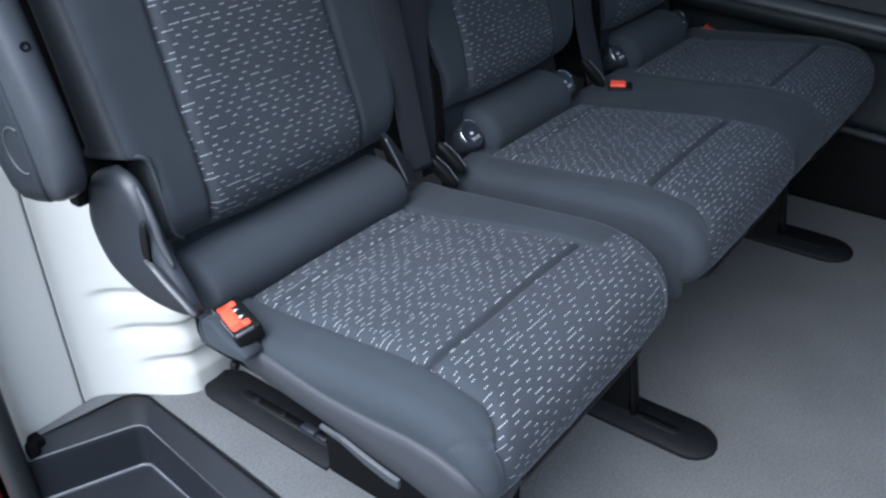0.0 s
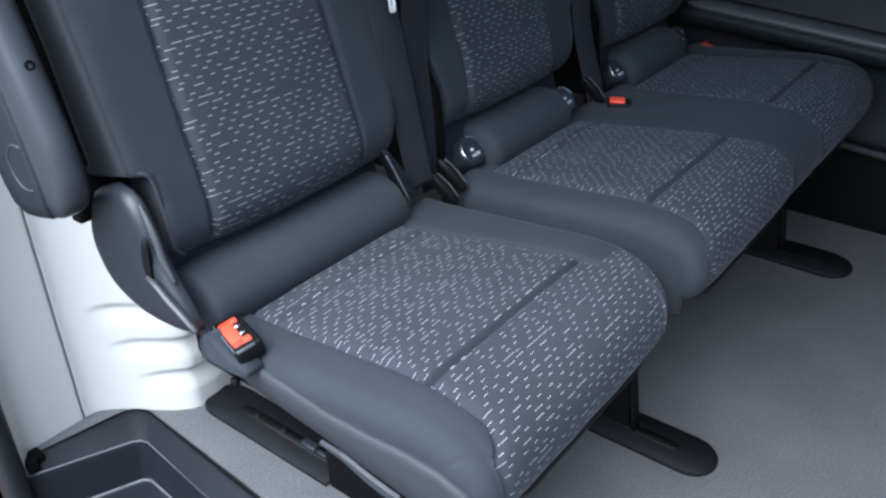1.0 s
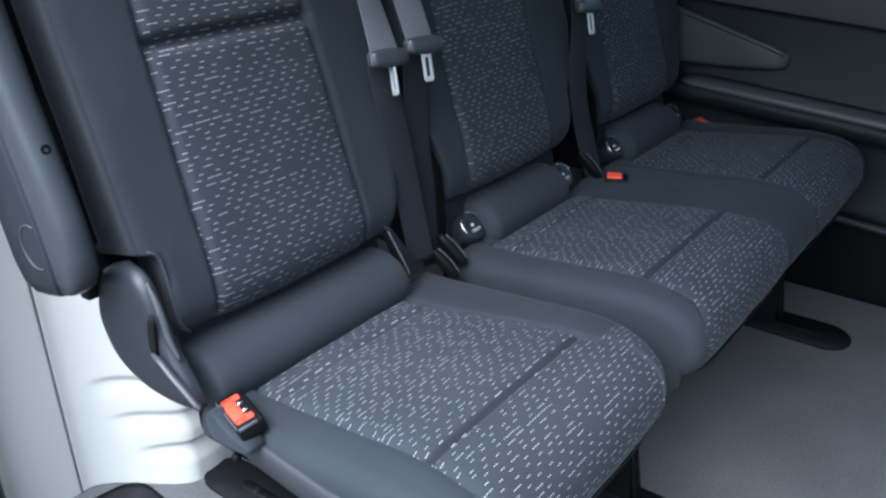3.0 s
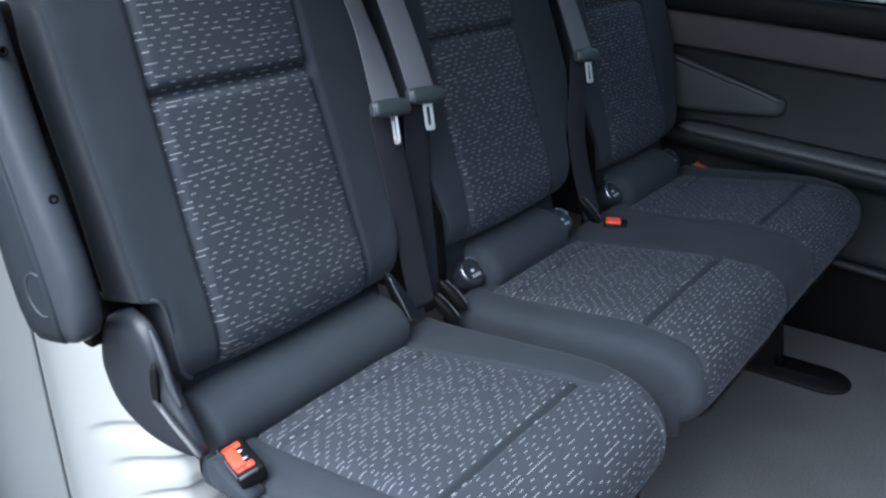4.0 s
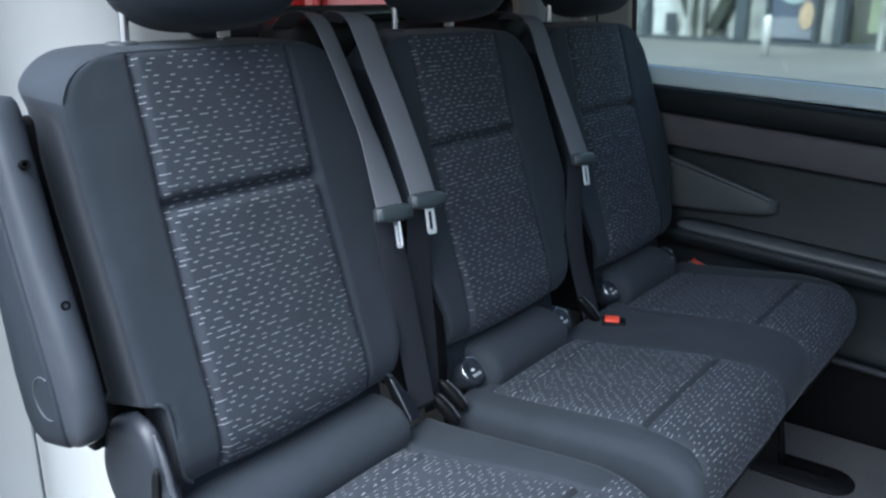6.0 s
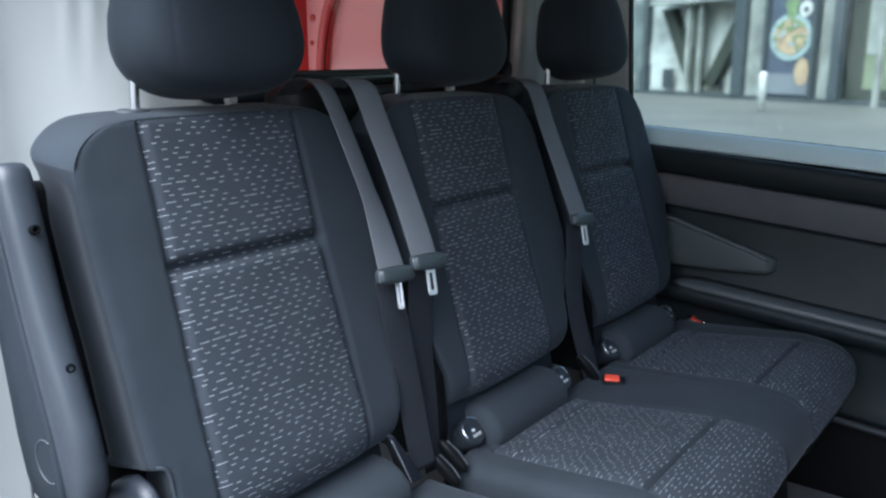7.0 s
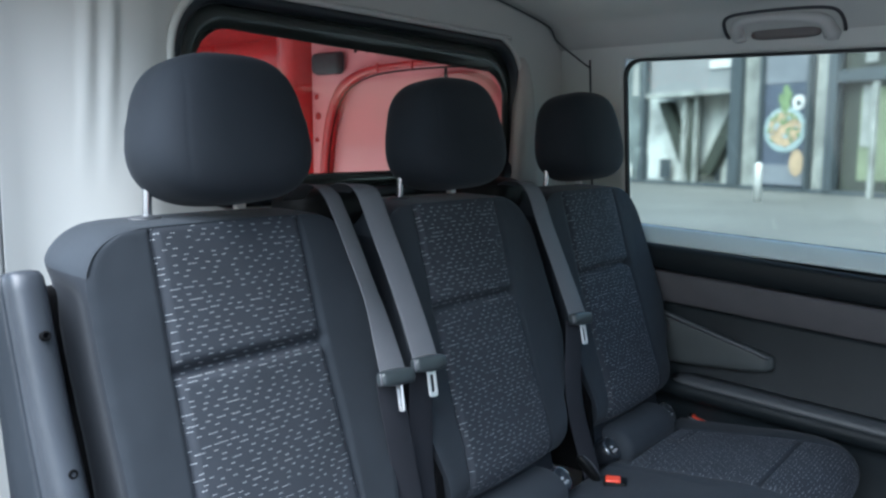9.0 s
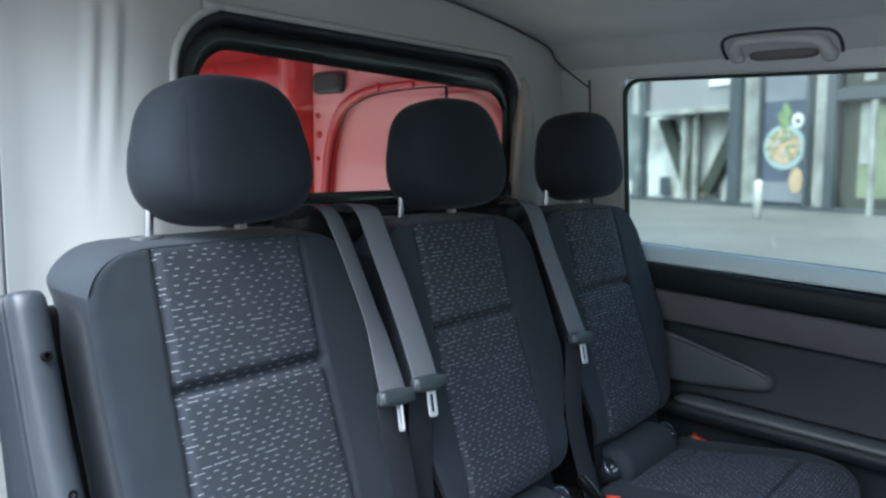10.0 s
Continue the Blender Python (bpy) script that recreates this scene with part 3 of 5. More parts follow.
def flange_return():
    """A tapering return of the wall flange beside the window that widens towards the belt outlet."""
    rings = []
    for z, x0, x1 in ((1.318, 1.082, 1.101), (1.300, 1.080, 1.116), (1.245, 1.074, 1.136), (1.189, 1.068, 1.148), (1.13, 1.063, 1.156), (1.086, 1.058, 1.162), (1.03, 1.052, 1.167), (0.95, 1.045, 1.172)):
        w = x1 - x0
        rings.append([(x0 + w * u, 0.697 - min(0.026, w * 0.5) * h, z) for u, h in ((0.0, -0.3), (0.02, 0.45), (0.12, 0.8), (0.35, 1.0), (0.65, 0.95), (0.88, 0.65), (0.98, 0.2), (1.0, -0.3))])
    return loft(rings)


# the wall turns in here; its brown shade is in the colour
part("flange_return", under(rear_window, flange_return()), M_RETURN, rear_window, "rounded wall flange beside the glass, its shade painted brown")
gx0, gx1, gz0, gz1 = WIN[0] + 0.012, WIN[1] - 0.012, WIN[2] + 0.012, WIN[3] - 0.012
pane = part("pane", under(rear_window, loft([[(x, 0.717, z) for x, z in rounded_rect(gx0, gx1, gz0, gz1, 0.09)], [(x, 0.722, z) for x, z in rounded_rect(gx0, gx1, gz0, gz1, 0.09)]])), M_GLASS_RED, rear_window, "clear glass pane", smooth=False)
pane.visible_shadow = False

# ceiling
cx_ = np.concatenate([np.linspace(-0.29, 1.10, 24), np.linspace(1.13, 1.325, 30)])
cy_ = np.linspace(-1.72, 0.72, 42)


def ceiling_point(x, y):
    e = max(0.0, abs(x - 0.47) - 0.10)
    z = 1.472 - 0.145 * e ** 2
    z -= 0.046 * float(smoothstep(1.20, 1.325, x))
    return (x, y, z)


ceil_ob = part("ceiling", grid_sheet(cx_, cy_, ceiling_point, thick=(0, 0, 0.03)), M_HEADLINER)
tagged(ceil_ob, "light grey moulded van headliner", "ceiling", kind="structure")

edge_line = [(x, 0.689, ceiling_point(x, 0)[2] - 0.003) for x in (0.30, 0.55, 0.776, 0.985, 1.10, 1.17, 1.215, 1.231)]
part("headliner_edge", tube(edge_line + [(1.237, 0.688, 1.392), (1.240, 0.687, 1.382), (1.252, 0.676, 1.366), (1.273, 0.648, 1.338), (1.290, 0.622, 1.314), (1.299, 0.608, 1.303)], 0.0022, 90, 8), M_PLASTIC_MID, ceil_ob, "dark headliner edge")

# far side: sliding door with window, sill and moulded trim, swept along the van
YF, YB = -1.7, 0.62


def sweep_y(profile, y0, y1, n=2, closed=False, slope=0.0):
    """A moulding along the van; slope: how much it climbs towards the rear."""
    ys = np.linspace(y0, y1, n)
    return loft([[(x, y, z + slope * (y - 0.42)) for x, z in profile] for y in ys], closed=closed, caps=closed)


wall_r = part("wall_right", sweep_y([(1.335, 0.27), (1.345, 0.27), (1.36, 0.6), (1.36, 0.865), (1.345, 0.865), (1.34, 0.6)], YF, 0.80, 20, True, 0.055), M_TRIM, smooth=False)
tagged(wall_r, "dark inner skin of the far sliding door", "wall", kind="structure")
part("sill_strip", sweep_y([(1.362, 0.885), (1.350, 0.888), (1.340, 0.883), (1.322, 0.852), (1.320, 0.846), (1.34, 0.840)], YF, YB, 20, True, 0.055), M_SILL, wall_r, "pale blue-grey painted window sill")
part("upper_trim", sweep_y([(1.34, 0.846), (1.312, 0.846), (1.303, 0.842), (1.298, 0.832), (1.300, 0.790), (1.306, 0.782), (1.318, 0.779), (1.34, 0.779)], YF, YB, 20, True, 0.070), M_TRIM, wall_r)
part("stripe_panel", sweep_y([(1.34, 0.777), (1.312, 0.776), (1.309, 0.770), (1.316, 0.704), (1.322, 0.698), (1.34, 0.697)], YF, YB, 20, True, 0.074), M_TRIM_STRIPE, wall_r, "grey cloth trim stripe")
part("lower_panel", sweep_y([(1.342, 0.696), (1.332, 0.694), (1.328, 0.684), (1.330, 0.52), (1.322, 0.508), (1.300, 0.503), (1.288, 0.496), (1.282, 0.484), (1.284, 0.468), (1.300, 0.455), (1.318, 0.448), (1.322, 0.43), (1.318, 0.300), (1.312, 0.285), (1.316, 0.272), (1.34, 0.270)], YF, YB, 20, True, 0.074), M_TRIM, wall_r, "dark moulded lower door trim with an elbow ledge")
# the ledge's lit top face, put in as a paler strip
pad_rings = []
for y, k in ((0.345, 0.15), (0.335, 0.55), (0.315, 0.85), (0.28, 1.0), (0.0, 1.0), (-0.6, 1.0), (YF, 1.0)):
    pad_rings.append([(x, y, 0.508 + (z - 0.508) * k + 0.074 * (y - 0.42)) for x, z in ((1.327, 0.524), (1.306, 0.519), (1.294, 0.513), (1.288, 0.505), (1.288, 0.497), (1.294, 0.492), (1.327, 0.494))])
part("lit_ledge_strip", loft(pad_rings), M_LEDGE_LIT, wall_r, "pale strip painted as the lit top of the elbow ledge")
part("kick_strip", sweep_y([(1.36, 0.262), (1.325, 0.262), (1.318, 0.256), (1.322, 0.247), (1.36, 0.245)], YF, 0.3, 12, True, 0.074), M_SHIELD, wall_r, "grey lower sealing strip")

# pull handle on the door trim: a tapering wedge
def wedge_ring(y, z0, z1, out):
    pts = rounded_rect(0, out, z0, z1, min(0.012, out * 0.4, (z1 - z0) * 0.4), 4)
    return [(1.333 - x, y, z) for x, z in pts]


grip = part("pull_handle", loft([wedge_ring(0.44, 0.545, 0.680, 0.040), wedge_ring(0.376, 0.542, 0.664, 0.040), wedge_ring(0.28, 0.543, 0.640, 0.040), wedge_ring(0.18, 0.547, 0.614, 0.038), wedge_ring(0.125, 0.551, 0.600, 0.034), wedge_ring(0.108, 0.556, 0.592, 0.026), wedge_ring(0.102, 0.562, 0.585, 0.012)]), M_PULL, wall_r, "dark tapered pull handle")
# light along the handle's top, put in as a paler bead
part("grip_edge", tube([(1.297, 0.42, 0.680), (1.297, 0.358, 0.663), (1.297, 0.291, 0.644), (1.297, 0.22, 0.623), (1.298, 0.151, 0.603), (1.301, 0.112, 0.588)], lambda t: 0.0075 - 0.002 * t, 30, 10), M_LEDGE_LIT, grip, "pale bead painted as the handle's lit top edge")

# side window with pale reveal
W_Y0, W_Y1, W_Z0, W_Z1 = -0.95, 0.513, 0.886, 1.317


def side_x(z):
    return 1.354 - 0.047 * (z - 0.888) / 0.432


def window_z(y, z):
    """The window's lower edge falls towards the front, its upper edge a little."""
    k = 0.054 + (0.018 - 0.054) * (z - W_Z0) / (W_Z1 - W_Z0)
    return z + k * (y - 0.45)


def side_ring(grow, out, r, n=8):
    pts = rounded_rect(W_Y0 - grow, W_Y1 + grow, W_Z0 - grow, W_Z1 + grow, r, n)
    return [(side_x(z) + out, y, window_z(y, z)) for y, z in pts]


side_win = empty("window_2", 1.33, -0.2, 1.1)
tagged(side_win, "fixed side window of the far sliding door", "window", kind="structure")
part("window_frame", under(side_win, loft([side_ring(0.005, 0.012, 0.045), side_ring(0.004, -0.004, 0.045), side_ring(0.002, -0.006, 0.042), side_ring(-0.003, -0.004, 0.04), side_ring(-0.004, 0.008, 0.04)], caps=False)), M_RUBBER, side_win, "thin black rubber window seal")
g2 = part("pane", under(side_win, loft([side_ring(0.002, 0.003, 0.04), side_ring(0.002, 0.006, 0.04)])), M_GLASS, side_win, "clear glass pane", smooth=False)
g2.visible_shadow = False


def upper_side(y, z):
    return (side_x(z) - 0.004 - 0.02 * float(smoothstep(1.345, 1.43, z)), y, window_z(y, z) if z > W_Z0 - 0.01 else window_z(y, W_Z0) + (z - W_Z0))


def open_side(y, z):
    # the second gap is an unseen cab window, opened for more light
    return not (W_Y0 - 0.006 < y < W_Y1 + 0.002 and W_Z0 - 0.002 < z < W_Z1 + 0.004) and not (-1.66 < y < -1.03 and 0.90 < z < 1.30)


ys_ = np.array(sorted(set(np.round(np.concatenate([np.linspace(-1.7, W_Y0 - 0.004, 12), np.linspace(W_Y0 - 0.004, W_Y1 + 0.004, 30), np.linspace(W_Y1 + 0.004, 0.80, 20)]), 4))))
zs_ = np.array(sorted(set(np.round(np.concatenate([[0.872], np.linspace(W_Z0 - 0.004, W_Z1 + 0.006, 16), np.linspace(W_Z1 + 0.006, 1.44, 12)]), 4))))
upper = part("wall_side_upper", grid_sheet(ys_, zs_, upper_side, open_side, thick=(0.03, 0, 0)), M_PILLAR)
tagged(upper, "light grey painted pillar and window surround", "wall", kind="structure")
part("pillar_seal", tube([(side_x(z) - 0.006, 0.615 + 0.004 * math.sin(z * 3), z) for z in np.linspace(0.90, 1.325, 8)], 0.0028, 20, 6), M_PLASTIC_MID, upper, "thin dark pillar seal")

# near side outside and unseen cab end, closing the van and cutting frontal light
# the boxes forward of the door are unseen; they narrow the light
body = part("body_side", join_geo(box(-0.405, -0.338, 0.790, 1.15, -0.35, 1.5, 0.01), box(-0.43, -0.35, -2.6, -0.78, -0.35, 0.86, 0.01), box(-0.43, -0.35, -0.98, -0.78, 0.86, 1.5, 0.01), box(-0.43, -0.35, -1.78, -1.70, 0.86, 1.5, 0.01)), M_CARPAINT)
tagged(body, "glossy red outer body panel of the van", "body panel", kind="structure")
# added panel over the red edge, so no red light bounces inside
part("bounce_blocker", box(-0.405, -0.345, 0.768, 0.786, 0.12, 1.5, 0.004), M_RUBBER, body, "black panel added to stop red bounce on the armrest")
roof = part("roof_skin", box(-0.31, 1.42, -1.78, 3.3, 1.535, 1.56, 0.008), M_CARPAINT)
tagged(roof, "red sheet steel van roof", "roof", kind="structure")
cab = part("cab_light_block", join_geo(box(-0.34, 1.34, -2.48, -2.42, -0.25, 0.92, 0.01), box(-0.34, 1.34, -1.20, -1.15, 0.0, 0.93, 0.01), box(1.36, 1.42, -2.6, -1.68, -0.25, 0.88, 0.01)), M_PLASTIC)
tagged(cab, "unseen dark cab panels added to cut the frontal light", "wall", kind="structure")
under_ob = part("underbody", box(-0.40, 1.40, -2.6, 3.3, -0.40, -0.26, 0.02), M_BLACK)
tagged(under_ob, "black underbody of the van", "underbody", kind="structure")
far_low = part("far_step_well", join_geo(box(1.372, 1.42, -1.6, 0.9, -0.26, -0.2, 0.004), box(1.385, 1.42, -1.75, 0.9, -0.2, 0.72, 0.004), box(1.362, 1.40, 0.30, 0.34, -0.2, 0.27, 0.004)), M_BLACK)
tagged(far_low, "black step well under the far door", "step", kind="structure")

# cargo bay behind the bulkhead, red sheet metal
cargo = part("cargo_wall", grid_sheet(np.linspace(0.76, 1.79, 40), np.linspace(0.0, 1.5, 40), lambda y, z: (1.385, y, z), thick=(0.02, 0, 0)), M_CARGO_LIT)
tagged(cargo, "bare red inner side of the cargo bay, its bright veil painted in", "wall", kind="structure")
# unpaled body red here, so the rear end reads as less lit
part("rear_panel", grid_sheet(np.linspace(1.905, 3.2, 30), np.linspace(0.0, 1.5, 20), lambda y, z: (1.387, y, z), thick=(0.02, 0, 0)), M_CARPAINT, cargo, "inner rear panel, kept deeper red for the unlit end")
part("post", loft([[(1.385, 1.93, z), (1.33, 1.90, z), (1.32, 1.84, z), (1.33, 1.80, z), (1.385, 1.775, z)] for z in np.linspace(0, 1.495, 12)], closed=False), M_CARPAINT, cargo, "red pressed steel body post")
arch = [(1.375, 1.70, 0.6), (1.373, 1.695, 1.0), (1.368, 1.64, 1.236), (1.362, 1.529, 1.329), (1.36, 1.324, 1.357), (1.36, 1.0, 1.356)]
part("pressing", tube(arch, lambda t: 0.024 - 0.014 * float(smoothstep(0.45, 0.75, t)), 60, 10), M_CARPAINT, cargo, "curved red steel pressing")
part("pressing_gap", tube([(x - 0.014, y - 0.022, z - 0.02) for x, y, z in arch], 0.0028, 40, 6), M_BLACK, cargo, "dark gap along the pressing")
part("vent", loft([[(1.372, y, z) for y, z in rounded_rect(1.60, 1.745, 1.342, 1.42, 0.02)], [(1.350, y, z) for y, z in rounded_rect(1.605, 1.74, 1.346, 1.416, 0.02)], [(1.347, y, z) for y, z in rounded_rect(1.62, 1.725, 1.358, 1.405, 0.015)]]), M_PLASTIC_MID, cargo, "grey oblong vent plug")
for yy, zz, rr in ((1.750, 1.268, 0.010), (1.744, 1.20, 0.013), (1.752, 1.115, 0.009), (1.555, 1.418, 0.007), (1.50, 1.412, 0.005), (1.44, 1.408, 0.004)):
    part("hole", loft([[(x, yy + rr * k * math.cos(a), zz + rr * k * math.sin(a)) for a in np.linspace(0, 2 * math.pi, 12, endpoint=False)] for x, k in ((1.384, 1.0), (1.3815, 1.0), (1.3815, 0.6))]), M_CARPAINT if yy > 1.7 else M_VOID, cargo, "dark drain hole")
part("slot", box(1.376, 1.386, 1.265, 1.345, 1.408, 1.430, 0.004), M_PLASTIC_MID, cargo, "grey slot plug")
for yy in (1.42, 1.27, 1.12):
    part("tab", box(1.344, 1.352, yy, yy + 0.006, 1.335, 1.366, 0.001), M_CARPAINT, cargo, "small red spot-weld tab")
hump = [(0.90, 0.6), (0.905, 1.10), (0.93, 1.22), (0.975, 1.285), (1.04, 1.320), (1.12, 1.330), (1.19, 1.318), (1.245, 1.28), (1.27, 1.20), (1.275, 0.6)]
part("hump_panel", loft([[(x, y + (1.09 - y) * k, z - 0.01 * (k > 0)) for y, z in smooth_line(hump, 50)[0]] for x, k in ((1.385, 0.0), (1.366, 0.015), (1.360, 0.05), (1.360, 0.98))], closed=False), M_CARGO_LIT, cargo, "raised red wheel-arch pressing")
part("hook", tube([(1.365, 1.122, 1.29), (1.335, 1.122, 1.295), (1.330, 1.122, 1.335)], 0.005, 12, 8), M_BLACK, cargo, "small black hook")
# unseen near side; its wide opening is added to let daylight in
cargo_near = part("cargo_side", grid_sheet(np.linspace(1.15, 3.2, 30), np.linspace(-0.2, 1.5, 24), lambda y, z: (-0.36, y, z), lambda y, z: not (1.22 < y < 3.12 and 0.1 < z < 1.45), thick=(-0.03, 0, 0)), M_CARPAINT)
tagged(cargo_near, "unseen red frame, left open to light the cargo bay", "body panel", kind="structure")
cargo_roof = part("cargo_roof", box(-0.36, 1.40, 0.74, 3.2, 1.49, 1.515, 0.004), M_CARPAINT)
tagged(cargo_roof, "red bare metal cargo roof", "roof", kind="structure")
# unseen floor, made pale to throw light onto the red wall
cargo_floor = part("cargo_floor", box(-0.36, 1.40, 0.85, 3.2, -0.05, -0.005, 0.004), M_BOUNCE)
tagged(cargo_floor, "unseen cargo floor, made pale to bounce light", "floor", kind="structure")


# ================= the seats =================
PITCH = 0.515
SEAT_PROFILE = [(-0.085, 0.322), (-0.106, 0.336), (-0.1185, 0.368), (-0.108, 0.405), (-0.075, 0.430), (-0.03, 0.438), (0.03, 0.437), (0.12, 0.428), (0.22, 0.419), (0.27, 0.4155), (0.305, 0.414)]
_, _S = smooth_line(SEAT_PROFILE, 400)
_P, _ = smooth_line(SEAT_PROFILE, 400)


def s_at_y(y):
    top = _S > 0.085
    return float(np.interp(y, _P[top][:, 0], _S[top]))


S_CREASE, S_CREASE2, S_BACK = s_at_y(0.0), s_at_y(0.232), s_at_y(0.275)
S_NOSE = s_at_y(-0.10)
BACK_PROFILE = [(0.378, 0.487), (0.354, 0.489), (0.335, 0.498), (0.3235, 0.515), (0.3205, 0.538), (0.3285, 0.575), (0.3600, 0.67), (0.409, 0.82), (0.440, 0.925), (0.458, 0.985), (0.4615, 0.997)]
_Pb, _Sb = smooth_line(BACK_PROFILE, 500)


def sb_at_z(z):
    k = int(np.argmax(_Pb[:, 1]))
    return float(np.interp(z, _Pb[:k + 1, 1], _Sb[:k + 1]))


B_LOW, B_MID, B_TOP = sb_at_z(0.503), sb_at_z(0.818), sb_at_z(0.9935)
B_NOTCH = sb_at_z(0.605)
B_END = float(_Sb[-1])
RIGHT_S = [sb_at_z(z) for z in (0.505, 0.56, 0.60, 0.64, 0.72, 0.80, 0.88, 0.95)]


def seat_left(s):
    return -0.208 + 0.004 * (1 - float(smoothstep(S_NOSE - 0.08, S_CREASE + 0.05, s)))


def seat_right(s):
    front = 1 - float(smoothstep(S_NOSE - 0.10, S_CREASE + 0.02, s))
    return 0.250 - 0.042 * front


def seat_seam_left(s):
    return max(float(np.interp(s, (0.08, 0.098, 0.108, 0.122, 0.137, 0.167, 0.216, S_BACK), (-0.19, -0.182, -0.168, -0.156, -0.149, -0.150, -0.144, -0.146))), seat_left(s) + 0.030)


def bolster_crease(x):
    """The sewn line that crosses the cushion's outer bolster near its nose."""
    return 0.118 + 0.83 * (-0.182 - x)


def seat_seam_right(s):
    flare = 1 - float(smoothstep(S_NOSE - 0.01, S_CREASE + 0.005, s))
    return min(0.172 - 0.030 * float(smoothstep(S_CREASE, S_BACK, s)) + 0.020 * flare, seat_right(s) - 0.031)


def corner(s, r, h):
    """How far a rounded top corner of a back draws in."""
    t = max(0.0, min(1.0, (s - (B_END - h)) / h))
    return r * (1 - (1 - t ** 2.3) ** 0.5)


def back_left(s):
    x = -0.226 + 0.022 * (1 - float(smoothstep(B_NOTCH - 0.004, B_NOTCH + 0.008, s)))
    return x + corner(s, 0.088, 0.080)


def back_left_inner(s):
    return -0.224 + 0.026 * (1 - float(smoothstep(B_LOW, B_NOTCH + 0.06, s))) + corner(s, 0.088, 0.080)


def back_right(s):
    x = float(np.interp(s, RIGHT_S, (0.174, 0.191, 0.196, 0.228, 0.253, 0.249, 0.239, 0.228)))
    return x - corner(s, 0.092, 0.085)


def side_tuck(ox, s, b):
    """The side gusset falls in under the crease that runs back from the corner."""
    side = float(smoothstep(0.3, 0.95, -ox))
    line = B_END - 0.060 + 0.20 * b
    return 0.010 * side * float(smoothstep(0.0, 0.035, line - s)) * float(smoothstep(0.003, 0.045, b))


def back_seam_left(s):
    return -0.147 + 0.018 * float(smoothstep(B_LOW, B_TOP, s))


def back_seam_right(s):
    return 0.118 - 0.004 * math.sin(math.pi * min(1, max(0, (s - B_LOW) / (B_TOP - B_LOW))))


CUSHION = pad(SEAT_PROFILE, 210, seat_left, seat_right, seat_seam_left, seat_seam_right, (0.0, S_BACK), [(S_CREASE, 0.013, 0.0046), (S_CREASE2, 0.007, 0.0045)], 0.027, lambda s: 0.042 + 0.015 * (1 - float(smoothstep(S_NOSE - 0.06, S_NOSE + 0.03, s))), side_crease=bolster_crease, wrap=s_at_y(-0.028))
CUSHION_IN = pad(SEAT_PROFILE, 210, seat_left, seat_right, seat_seam_left, seat_seam_right, (0.0, S_BACK), [(S_CREASE, 0.013, 0.0046), (S_CREASE2, 0.007, 0.0045)], 0.027, 0.078)
# the two inner cushions meet in one broad bolster
CUSHION_MID = pad(SEAT_PROFILE, 210, seat_left, lambda s: 0.365, seat_seam_left, seat_seam_right, (0.0, S_BACK), [(S_CREASE, 0.013, 0.0046), (S_CREASE2, 0.007, 0.0045)], 0.027, 0.078)
BACK = wrapped_pad(BACK_PROFILE, 210, back_left, back_right, back_seam_left, back_seam_right, (B_LOW, B_TOP), [(B_MID, 0.016, 0.0085)], 0.110, tuck=side_tuck, hang=lambda s: 0.26 * float(smoothstep(B_NOTCH + 0.14, B_NOTCH + 0.01, s)) if s > B_NOTCH + 0.001 else 0.0)

BACK_IN = wrapped_pad(BACK_PROFILE, 210, back_left_inner, back_right, back_seam_left, back_seam_right, (B_LOW, B_TOP), [(B_MID, 0.016, 0.0085)], 0.110, tuck=side_tuck)


def roll_geo(x0, x1, tip):
    """The padded roll between cushion and back."""
    rings = []
    for x in np.concatenate([x0 + tip * (1 - np.cos(np.linspace(0, math.pi / 2, 8))), np.linspace(x0 + tip, x1 - tip, 24)[1:-1], x1 - tip * (1 - np.cos(np.linspace(math.pi / 2, 0, 8)))]):
        e = min(x - x0, x1 - x)
        t = min(1.0, e / tip)
        q = 0.45 + 0.55 * math.sqrt(max(0.0, 1 - (1 - t) ** 2))
        rings.append([(x, 0.331 + 0.060 * q * math.cos(a), 0.432 + 0.046 * q * math.sin(a)) for a in np.linspace(0, 2 * math.pi, 28, endpoint=False)])
    return loft(rings)


ROLL = roll_geo(-0.200, 0.160, 0.012)
ROLL_SHORT = roll_geo(-0.134, 0.122, 0.022)


def head_warp(x, y, z):
    w = 1.0 - 0.135 * max(0, z + 0.30) ** 1.2 - 0.26 * max(0, -z - 0.35) ** 2
    groove = 1.0
    if y < 0:
        groove -= 0.014 * (math.exp(-((x + 0.76) / 0.018) ** 2) + math.exp(-((x - 0.76) / 0.018) ** 2))
    return (x * w, (y * (1 - 0.10 * z) + 0.10 * x * x) * groove, z - 0.05 * x * x * (1 if z > 0 else -1.5))


HEAD = superquad((0.0, 0.0, 0.0), (0.1330, 0.070, 0.1030), 0.52, 0.57, 160, 40, head_warp)


def side_outline(points, x_out, x_in, dome=0.012, n=46):
    """A domed cover lying in the y-z plane."""
    P, _ = smooth_line(points + [points[0]], n)
    P = P[:-1]
    c = P.mean(axis=0)
    rings = []
    for k, x in ((1.0, x_in), (1.0, x_out + dome), (0.985, x_out + dome * 0.66), (0.95, x_out + dome * 0.38), (0.88, x_out + dome * 0.16), (0.78, x_out + dome * 0.05), (0.6, x_out), (0.3, x_out - 0.001), (0.02, x_out - 0.001)):
        rings.append([(x, c[0] + (p[0] - c[0]) * k, c[1] + (p[1] - c[1]) * k) for p in P])
    return loft(rings)


